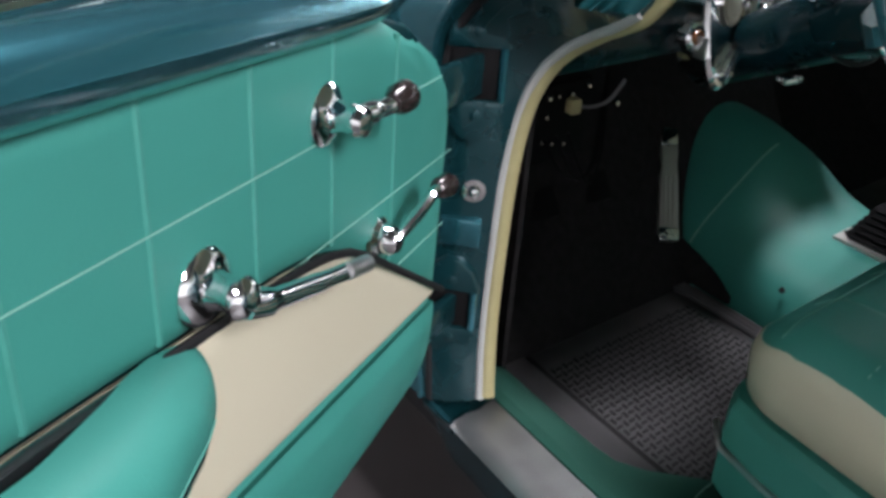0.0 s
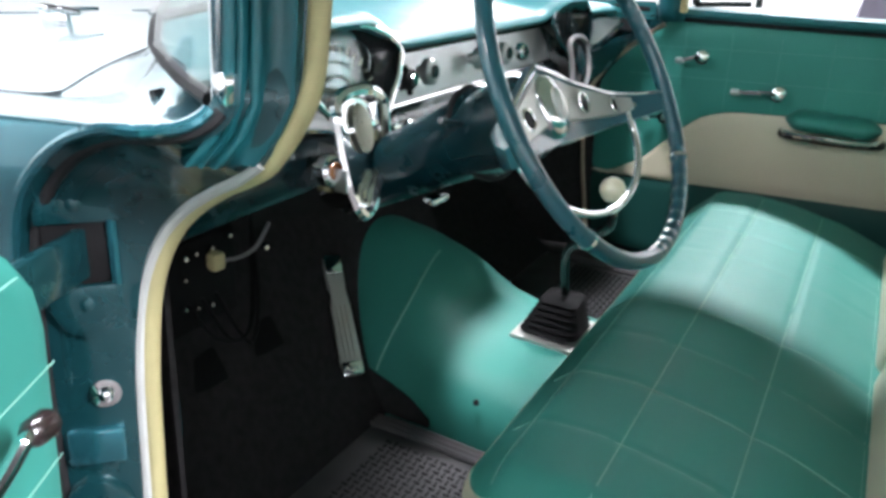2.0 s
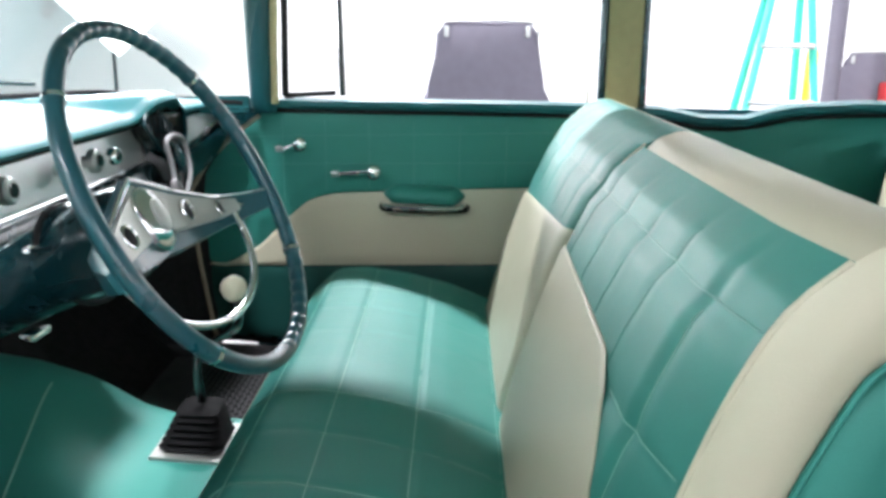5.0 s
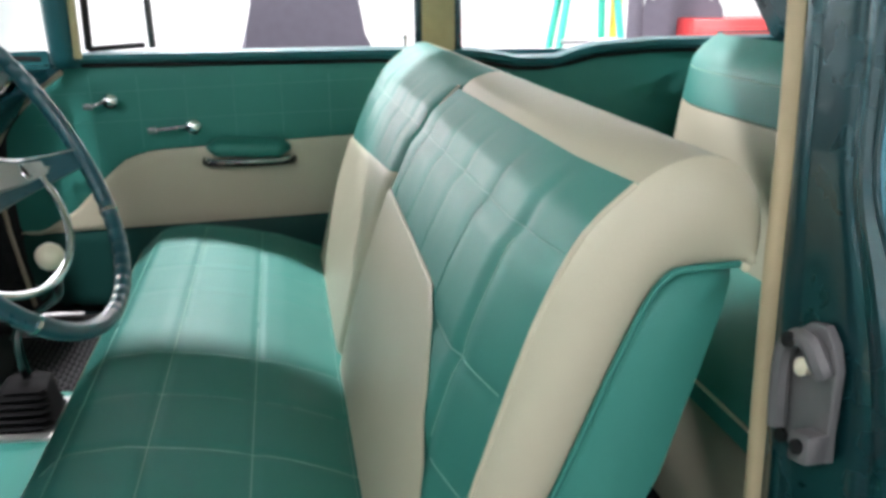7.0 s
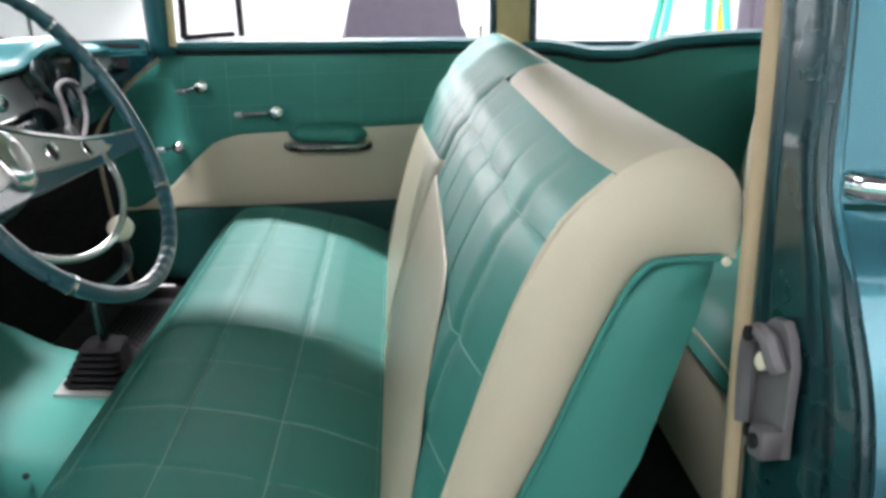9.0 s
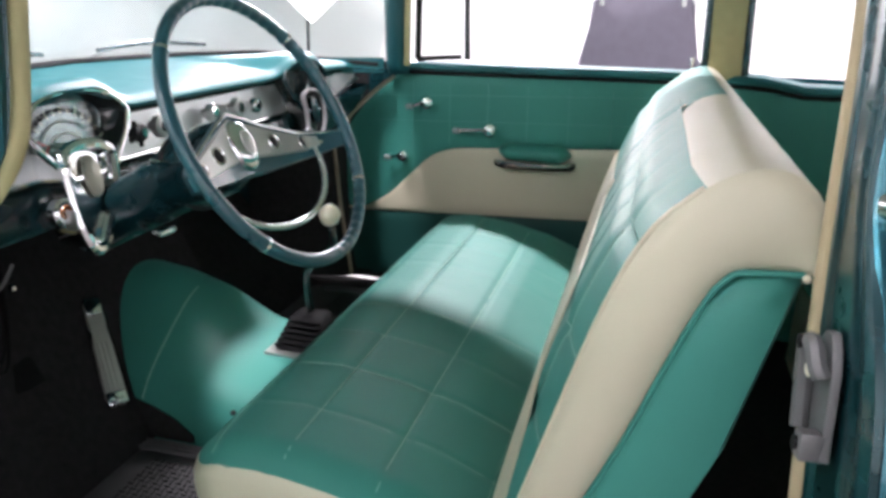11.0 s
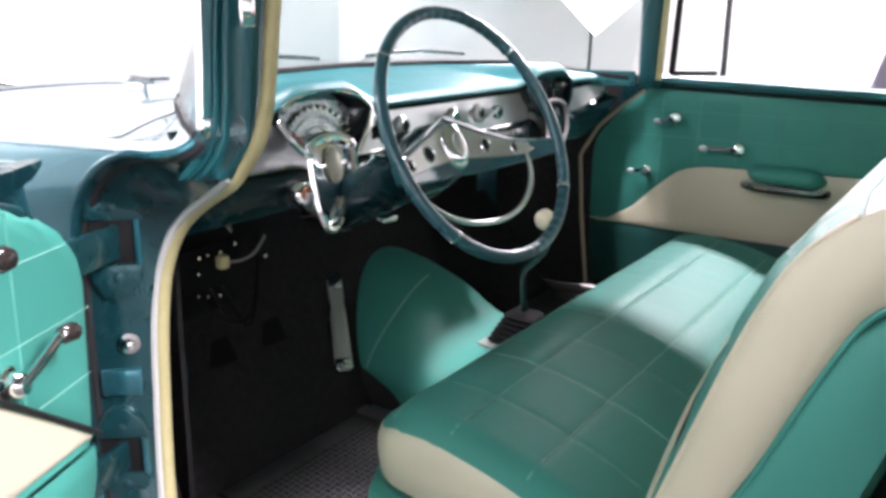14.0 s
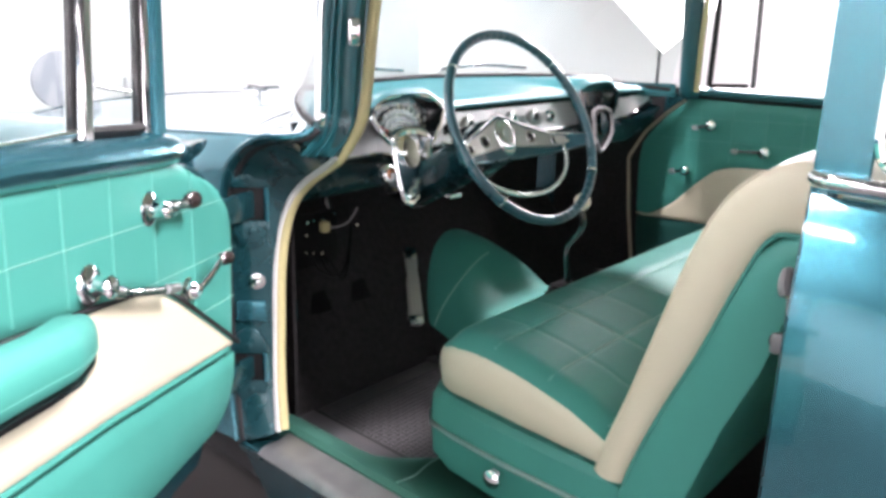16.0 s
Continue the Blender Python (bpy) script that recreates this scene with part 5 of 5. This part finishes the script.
part("centre_panel", sheet(panel_face, 40, 6, -.004), patterned_metal(), dash, "bright metal panel with fine pattern", xf=car)
part("panel_lip", tube([Vector(car(panel_face(i / 30, -.04))) + Vector((0, -.008, 0)) for i in range(31)], .005, 8), CHROME, dash, "thin chrome lip below the panel")


# The shadow line below the dash lip, laid in as a black strip.
part("panel_shadow_strip", tube([Vector(car(panel_face(i / 30, .97))) + Vector((0, -.008, 0)) for i in range(31)], .0075, 8, flat=.7), GLOSSBLACK, dash, "black strip drawn for the shadow under the dash lip")


def fan_outline(cx, w=.128, top=1.100, steps=16):
    """The fan-shaped pod: an arch that narrows to a waist."""
    pts = []
    for i in range(steps + 1):
        a = math.radians(172 - 164 * i / steps)
        pts.append((cx + w * math.cos(a), 1.040 + (top - 1.040) * math.sin(a)))
    return pts + [(cx + .105, 1.015), (cx + .06, .972), (cx + .05, .962), (cx - .05, .962), (cx - .06, .972), (cx - .105, 1.015)]


def pod(cx, name, label, face, main):
    inner_line = [(cx + (a - cx) * .80, 1.012 + (b - 1.012) * .80) for a, b in fan_outline(cx, .124, 1.098)]
    p = part(name, prism(inner_line, lambda a, b, c: (a, 1.004 + c + (b - 1.0) * .22, b), 0, .006, 0), face, dash, label, xf=car)
    ol = fan_outline(cx, .124, 1.094)
    part("bezel", tube([Vector(car((a, .964 + (b - 1.0) * .22, b))) for a, b in ol], .0055, 8, closed=True), CHROME if main else DARKTEAL, p, "chrome rim of the pod" if main else "dark rim of the pod")
    rim = loft([[(a, .966 + (b - 1.0) * .22, b) for a, b in ol], [(cx + (a - cx) * .96, .985 + (b - 1.0) * .22, 1.01 + (b - 1.01) * .95) for a, b in ol], [(a, 1.003 + (b - 1.0) * .22, b) for a, b in inner_line]], True, False)
    part("pod_wall", rim, GLOSSBLACK, p, "black inner wall of the pod", xf=car)
    return p


def dial_arc(r, a0, a1, lift=.003):
    """Points on the face of the speedometer, angles in degrees."""
    return [Vector(car((-.40 + r * math.cos(q), 1.004 - lift + (.985 + r * .88 * math.sin(q) - 1.0) * .22, .985 + r * .88 * math.sin(q)))) for q in [math.radians(a0 + (a1 - a0) * i / 24) for i in range(25)]]


cl = pod(-.40, "instrument_pod", "fan-shaped speedometer pod with grey dial", DIALGREY, True)
part("dial_band", tube(dial_arc(.086, 165, 15), .0045, 6, flat=.4), GLOSSBLACK, cl, "dark figure band of the dial")
part("dial_ring", tube(dial_arc(.066, 165, 15), .0016, 6), CHROME, cl, "thin bright ring on the dial")
part("dial_ring", tube(dial_arc(.044, 165, 15), .0026, 6, flat=.5), SATIN, cl, "satin inner ring of the dial")
for i in range(13):
    q = 160 - 140 * i / 12
    e = dial_arc(.080, q, q + .1, .006)[0], dial_arc(.092 if i % 2 == 0 else .087, q, q + .1, .006)[0]
    part("dial_mark", tube(e, .0011, 5), IVORY, cl)
part("needle", tube([dial_arc(.02, 150, 151, .008)[0], dial_arc(.084, 150, 151, .008)[0]], .0012, 5), RED, cl, "thin red needle")
cover = part("pod_glass", sheet(lambda u, v: (-.40 + .19 * (u - .5) * (.55 + .45 * v), .982 + .02 * v, .975 + .105 * v - .045 * (u - .5) ** 2 * 4 * v), 8, 8, .002), GLASS, cl, "clear dial cover", xf=car)
cover.visible_shadow = False
sp = pod(.475, "speaker_pod", "dark fan-shaped speaker pod", GLOSSBLACK, False)
for i in range(9):
    part("grille_bar", tube(cars([(.475 - .10 + .025 * i, .983, .985), (.475 - .10 + .025 * i, .992, 1.07 - .012 * abs(i - 4))]), .0025, 6), DARKTEAL, sp)

# chrome tongue below each pod
def tongue(cx, dx, label, tip=.860, face=CHROME, insert=None):
    tpts = [(cx - .056, .992), (cx - .050, 1.004), (cx - .02, 1.012), (cx + .02, 1.010), (cx + .048, 1.0), (cx + .056, .985), (cx + .040, .93), (cx + .012 + dx, .885), (cx - .01 + dx, tip), (cx - .035 + dx, tip), (cx - .052 + dx * .6, .90), (cx - .060, .95)]
    tp = spline([(a, .940 + (b - .93) * .26, b) for a, b in tpts], 4, True)
    t = part("pod_tongue", tube([Vector(car(p)) for p in tp], .0095 if insert is None else .006, 8, closed=True), CHROME if insert is None else CAST, dash, label)
    part("tongue_face", prism([(p.x, p.z) for p in spline([(a, 0, b) for a, b in tpts], 3, True)], lambda a, b, c: (a, .948 + (b - .93) * .26 + c, b), 0, .05, 0), face, t, "polished tongue face" if insert is None else "dark tongue face", xf=car)
    part("tongue_insert", lathe([(.03, 0), (.028, .004), (.01, .006)], 24), insert or IVORYGREY, t, "pale olive oval insert" if insert is None else "dark oval insert", xf=Matrix.Translation(car((cx + .002, .951, .962))) @ pose(0, 0, 0, 75, 0, 0) @ Matrix.Diagonal((.62, 1.15, 1, 1)))
    return t


IVORYGREY = mat("pale_olive_enamel", (0.36, 0.36, 0.28), 0.3, 0.3, 0.6, var=0.15, scale=20)
tongue(-.414, -.012, "bright chrome tongue below the speedometer")
tongue(.475, -.05, "grey-edged dark tongue below the speaker", .92, GLOSSBLACK, DARKTEAL)


def dash_knob(name, p, r, label, material=CHROME, face=None):
    k = part(name, lathe([(r * .5, 0), (r * .5, .012), (r, .014), (r, .026), (r * .8, .03)], 18), material, dash, label, xf=aim(car(p), (.07, -1, .1)))
    if face:
        part("knob_face", lathe([(r * .6, .028), (r * .5, .033)], 14), face, k, xf=aim(car(p), (.07, -1, .1)))
    return k


dash_knob("star_knob", (-.235, 1.005, 1.0), .016, "dark star-shaped switch knob", BLACK, CHROME)
for k in range(4):
    a = math.pi / 2 * k + .4
    part("knob_point", tube(cars([(-.235, .985, 1.0), (-.235 + .024 * math.cos(a), .987, 1.0 + .024 * math.sin(a))]), .005, 6), BLACK, dash)
dash_knob("radio_knob", (-.165, 1.008, 1.003), .021, "round radio knob", STEEL, GLOSSBLACK)
dash_knob("radio_knob", (.135, 1.01, 1.003), .021, "round radio knob", STEEL, GLOSSBLACK)
dash_knob("heater_knob", (.03, 1.012, 1.004), .019, "round heater knob", STEEL, CHROME)
dash_knob("lighter_knob", (.225, 1.012, .998), .017, "round lighter knob", CHROME, GLOSSBLACK)
dash_knob("ignition_switch", (-.503, .963, .922), .021, "round ignition switch with amber centre", CHROME, AMBER)
dash_knob("choke_knob", (-.315, .978, .935), .014, "small chrome pull knob", CHROME)
dash_knob("wiper_knob", (-.275, .977, .937), .013, "small chrome pull knob", CHROME, BROWN)
dash_knob("lamp_knob", (-.305, .972, .873), .011, "pale pull knob", IVORY)
part("key", rbox(car((-.503, .923, .914)), (.004, .02, .03), .001), STEEL, dash, "small key in the switch")
for x in (-.66, -.60):
    part("screw", lathe([(.006, 0), (.006, .003), (.003, .005)], 10), CHROME, dash, xf=aim(car((x, 1.004, .985)), (0, -1, 0)))

# ---- steering wheel and column ----
WM = Matrix.Translation((-.4148, .6404, 1.0559)) @ pose(0, 0, 0, 61.9, 0, -1.6)
sw = thing("steering_wheel", (-.4148, .6404, 1.0559), "large teal two-spoke steering wheel with chrome horn ring", "steering wheel")
R = .199
rimpts, rimr = [], []
for i in range(480):
    a = 2 * math.pi * i / 480
    w = .00045 * math.sin(a * 60) if math.cos(a - 1.15) > .55 or math.cos(a + .95) > .80 else 0
    rimpts.append(((R - w) * math.cos(a), (R - w) * math.sin(a), 0))
    rimr.append(.0098 + w)
rm = part("rim", tube(rimpts, rimr, 12, closed=True), WHEELPAINT, sw, "glossy teal rim with finger grips", xf=WM)
for deg in (42, -35, -134, 140):
    a = radians(deg)
    t = Vector((-math.sin(a), math.cos(a), 0))
    c = Vector((R * math.cos(a), R * math.sin(a), 0))
    part("rim_band", tube([c - t * .0022, c + t * .0022], .0112, 12), CHROME, rm, "thin chrome band", xf=WM)
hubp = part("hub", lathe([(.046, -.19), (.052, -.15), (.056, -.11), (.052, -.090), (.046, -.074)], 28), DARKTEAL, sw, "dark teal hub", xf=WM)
SP_C = [(0, .004), (.35, -.012), (.7, -.027), (1, -.040)]
SP_H = [(0, .050), (.18, .044), (.35, .036), (.7, .022), (1, .012)]
SP_Z = [(0, -.066), (.35, -.062), (.7, -.050), (.88, -.028), (1, -.004)]


def spoke(sg):
    rings, plate, lip = [], [], []
    for k in range(17):
        t = k / 16
        x, h, c, z = sg * .190 * t, lerp(SP_H, t), lerp(SP_C, t), lerp(SP_Z, t)
        rings.append([(x, c + h, z - .006), (x, c + h * .94, z + .003), (x, c - h * .94, z + .003), (x, c - h, z - .006), (x, c - h * .8, z - .018), (x, c + h * .8, z - .018)])
        if t < .84:
            g = h * (.62 if t < .7 else .62 - 1.4 * (t - .7))
            c += h * .16
            plate.append([(x, c + g, z + .0025), (x, c + g * .9, z + .007), (x, c - g * .9, z + .007), (x, c - g, z + .0025)])
        lip.append((x, lerp(SP_C, t) + h * .94, z + .0040))
    s = part("spoke", loft(rings), WHEELPAINT, sw, "teal wheel spoke", xf=WM, sharp=30)
    part("spoke_plate", loft(plate), SATIN, s, "satin silver spoke plate", xf=WM, sharp=30)
    part("spoke_lip", tube(lip, .0024, 8), CHROME, s, "thin chrome upper edge of the spoke", xf=WM)
    for x, r in ((.071, .011), (.130, .0085)):
        c, z = lerp(SP_C, x / .19) + .16 * lerp(SP_H, x / .19), lerp(SP_Z, x / .19)
        part("spoke_hole", lathe([(r, 0), (r, .002), (r * .6, .003)], 16), BLACK, s, xf=WM @ Matrix.Translation((sg * x, c, z + .006)))
        part("hole_ring", tube([(sg * x + r * 1.1 * math.cos(q), c + r * 1.1 * math.sin(q), z + .0085) for q in [2 * math.pi * j / 16 for j in range(16)]], .0018, 6, closed=True), CHROME, s, xf=WM)


spoke(1), spoke(-1)
part("horn_button", lathe([(.034, -.066), (.034, -.058), (.030, -.052), (.018, -.048), (.006, -.047)], 28), CHROME, hubp, "domed chrome horn button", xf=WM @ Matrix.Diagonal((.86, 1.15, 1, 1)))
part("medallion", lathe([(.017, -.050), (.016, -.046), (.006, -.044)], 22), SATIN, hubp, "small oval medallion", xf=WM @ Matrix.Diagonal((.8, 1.2, 1, 1)))
hr = []
for i in range(41):
    a = math.radians(-2 - 176 * i / 40)
    hr.append((.150 * math.cos(a), -.036 + .100 * math.sin(a), -.040 + .012 * math.sin(-a)))
part("horn_ring", tube(hr, .0046, 10), CHROME, sw, "half-round chrome horn ring", xf=WM)
for sg in (-1, 1):
    part("horn_bracket", tube([(sg * .150, -.042, -.040), (sg * .151, -.030, -.038), (sg * .172, -.034, -.030)], .0055, 8), CHROME, sw, xf=WM)
CM = aim((-.352, .965, .892), Vector((-.412, .71, 1.02)) - Vector((-.352, .965, .892)))
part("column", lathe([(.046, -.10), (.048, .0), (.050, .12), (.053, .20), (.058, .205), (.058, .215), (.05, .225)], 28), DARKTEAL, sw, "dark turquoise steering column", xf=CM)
part("column_ring", tube([(.0575 * math.cos(a), .0575 * math.sin(a), .20) for a in [2 * math.pi * j / 32 for j in range(32)]], .006, 8, closed=True), BLACK, sw, "black column collar", xf=CM)
part("column_clip", rbox(Vector((-.375, .87, .872)), (.04, .02, .010), .003), CHROME, sw, "bright clip under the column")
part("turn_lever", tube([(-.03, .02, -.16), (-.09, .03, -.15)], .004, 8), CHROME, sw, "thin chrome lever", xf=WM)

# ---- gear lever ----
gl = thing("gear_lever", car((.08, .85, .52)), "floor gear lever with ivory knob and black boot", "gear lever")
part("boot_plate", loft([[(a, b, c + (a - .08) * 0) for a, b, c in ring] for ring in ([(-.006, .880, .488), (.145, .880, .492), (.145, .742, .488), (-.006, .742, .484)], [(-.003, .877, .501), (.142, .877, .505), (.142, .745, .501), (-.003, .745, .497)])]), SATIN, gl, "bright metal boot frame", xf=car)
bt = []
for k in range(13):
    t = k / 12
    w = (.057 - .022 * t) * (1 + .09 * (1 if k % 2 else -1))
    bt.append([(.072 + w * max(-1, min(1, 1.25 * math.cos(a))) + .01 * t, .812 + w * max(-1, min(1, 1.25 * math.sin(a))) - .01 * t, .500 + .068 * t) for a in [2 * math.pi * j / 20 for j in range(20)]])
part("boot", loft(bt), DARKRUBBER, gl, "ribbed black rubber boot", xf=car)
part("lever", tube(spline([car((.080, .80, .575)), car((.062, .80, .64)), car((.040, .785, .685)), car((.00, .735, .73)), (-.045, .735, .775), (-.051, .736, .82)], 6), .0085, 10), GLOSSBLACK, gl, "bent black lever")
part("knob", lathe([(.008, -.021), (.016, -.015), (.0210, -.004), (.0210, .005), (.016, .014), (.006, .020)], 22), IVORY, gl, "round ivory knob", xf=Matrix.Translation((-.051, .736, .836)))
part("floor_screw", lathe([(.006, 0), (.006, .003), (.003, .004)], 10), BLACK, body, "black screw in the hump", xf=aim((-.182, .893, .447), (-1, 0, .6)))

# ---- pedals ----
pe = thing("accelerator_pedal", (-.2, 1.18, .45), "long worn bright metal accelerator pedal", "pedal")
top, bot = Vector((-.150, 1.245, .628)), Vector((-.242, 1.118, .455))
d = (bot - top).normalized()
side = Vector((.80, -.6, 0)).normalized()
nrm = d.cross(side).normalized()
if nrm.y > 0:
    nrm = -nrm
side = nrm.cross(d)
pm = Matrix((side, d, nrm)).transposed().to_4x4()
pm.translation = top
L = (bot - top).length
part("blade", prism([(-.014, 0), (.014, 0), (.017, .02), (.017, .06), (.012, .075), (.018, .10), (.020, L - .02), (.015, L), (-.015, L), (-.020, L - .02), (-.018, .10), (-.012, .075), (-.017, .06), (-.017, .02)], lambda a, b, c: (a, b, c), -.006, .006, .003), SATIN, pe, xf=pm)
for a in (-.009, 0, .009):
    part("rib", tube([(a, .10, .007), (a, L - .03, .007)], .0028, 6), SATIN, pe, xf=pm)
part("toe_cap", rbox((0, .018, .006), (.032, .036, .010), .004), CHROME, pe, "bright upper end of the pedal", xf=pm)
part("heel_cap", rbox((0, L - .012, .006), (.040, .028, .010), .005), CHROME, pe, "bright lower end of the pedal", xf=pm)
part("stalk", tube([top + d * .04, top + d * .04 + Vector((.0, .09, .02))], .008, 8), BLACK, pe)
for nm, x, lb in (("clutch_pedal", -.52, "black rubber clutch pedal on an arm"), ("brake_pedal", -.38, "black rubber brake pedal on an arm")):
    p = thing(nm, car((x, 1.18, .5)), lb, "pedal")
    part("pad", rbox(car((x, 1.19, .56)), (.075, .018, .06), .006, pose(0, 0, 0, -35, 0, 0)), DARKRUBBER, p)
    part("arm", tube(spline(cars([(x, 1.21, .56), (x + .01, 1.28, .64), (x + .01, 1.33, .80), (x + .01, 1.36, .9)]), 5), .009, 8), GLOSSBLACK, p)

# ---- floor mat and under-dash clutter ----
def floor_mat(x0, x1, label):
    fm = thing("floor_mat", car(((x0 + x1) / 2, .85, .355)), label, "floor mat", "rubber mats on the car floor")
    part("sheet", rbox(((x0 + x1) / 2, .82, .3545), (x1 - x0, .60, .008), .003), MATTOP, fm, xf=car)
    part("border", rbox((x0 + .026, .82, .3590), (.048, .58, .004), .002), MATTOP, fm, "smooth worn border of the mat", xf=car)
    part("groove", rbox((x0 + .056, .82, .3585), (.010, .56, .0012), 0), BLACK, fm, "black groove beside the border", xf=car)
    for k in range(3):
        x = x1 - .030 + .013 * k
        part("edge_strip", tube(cars([(x, .56, .362), (x, .75, .363), (x, .90, .364), (x, 1.02, .364), (x - .004, 1.06, .361)]), .0058, 8, flat=.8), MATTOP, fm, "smooth worn ridge along the mat")
    bars = bmesh.new()
    n = int((x1 - x0 - .11) / .014)
    for i in range(n):
        for j in range(32):
            x, y = x0 + .070 + .014 * i, .56 + .0145 * j
            if y < 1.0:
                rbox((x, y, .3595), (.0038, .0115, .0022), 0, pose(0, 0, 0, 0, 0, 90 if (i + j) % 2 else 0), 1, bars)
    tagged(part("tread_pattern", bars, BLACK, fm, "rows of short raised bars", xf=car), kind="stuff")


floor_mat(-.695, -.20, "worn black rubber driver's floor mat with raised bars")
floor_mat(.31, .80, "worn black rubber passenger's floor mat with raised bars")

fp = thing("fuse_panel", (-.60, 1.10, .76), "dark fuse panel with small bright terminals and a pale wire", "fuse panel")
part("board", rbox((-.585, 1.118, .755), (.15, .012, .13), .006, pose(0, 0, 0, 0, 0, 6)), DARKRUBBER, fp)
for a, b, c, r in ((-.615, 1.10, .801, .006), (-.597, 1.10, .803, .004), (-.569, 1.10, .803, .005), (-.536, 1.10, .812, .005), (-.618, 1.10, .772, .004), (-.619, 1.10, .731, .006), (-.575, 1.10, .722, .005), (-.600, 1.10, .726, .004), (-.467, 1.10, .774, .007)):
    part("terminal", lathe([(r, 0), (r, .006), (r * .5, .010)], 10), CHROME, fp, xf=aim((a, b + .008, c), (-.2, -1, .2)))
part("relay", rbox((-.568, 1.098, .786), (.022, .02, .026), .006), LACE, fp, "pale olive relay block")
part("wire", tube(spline([(-.56, 1.095, .785), (-.54, 1.085, .785), (-.52, 1.08, .79), (-.505, 1.078, .80), (-.487, 1.075, .825)], 6), .003, 6), CAST, fp, "pale wire")
for k in range(3):
    part("wire", tube(spline([(-.62 + .025 * k, 1.10, .74), (-.60 + .03 * k, 1.07, .69 - .015 * k), (-.52 + .01 * k, 1.09, .67 + .02 * k), (-.42, 1.18, .76 + .02 * k)], 6), .003, 6), DARKRUBBER, fp, "black wire")
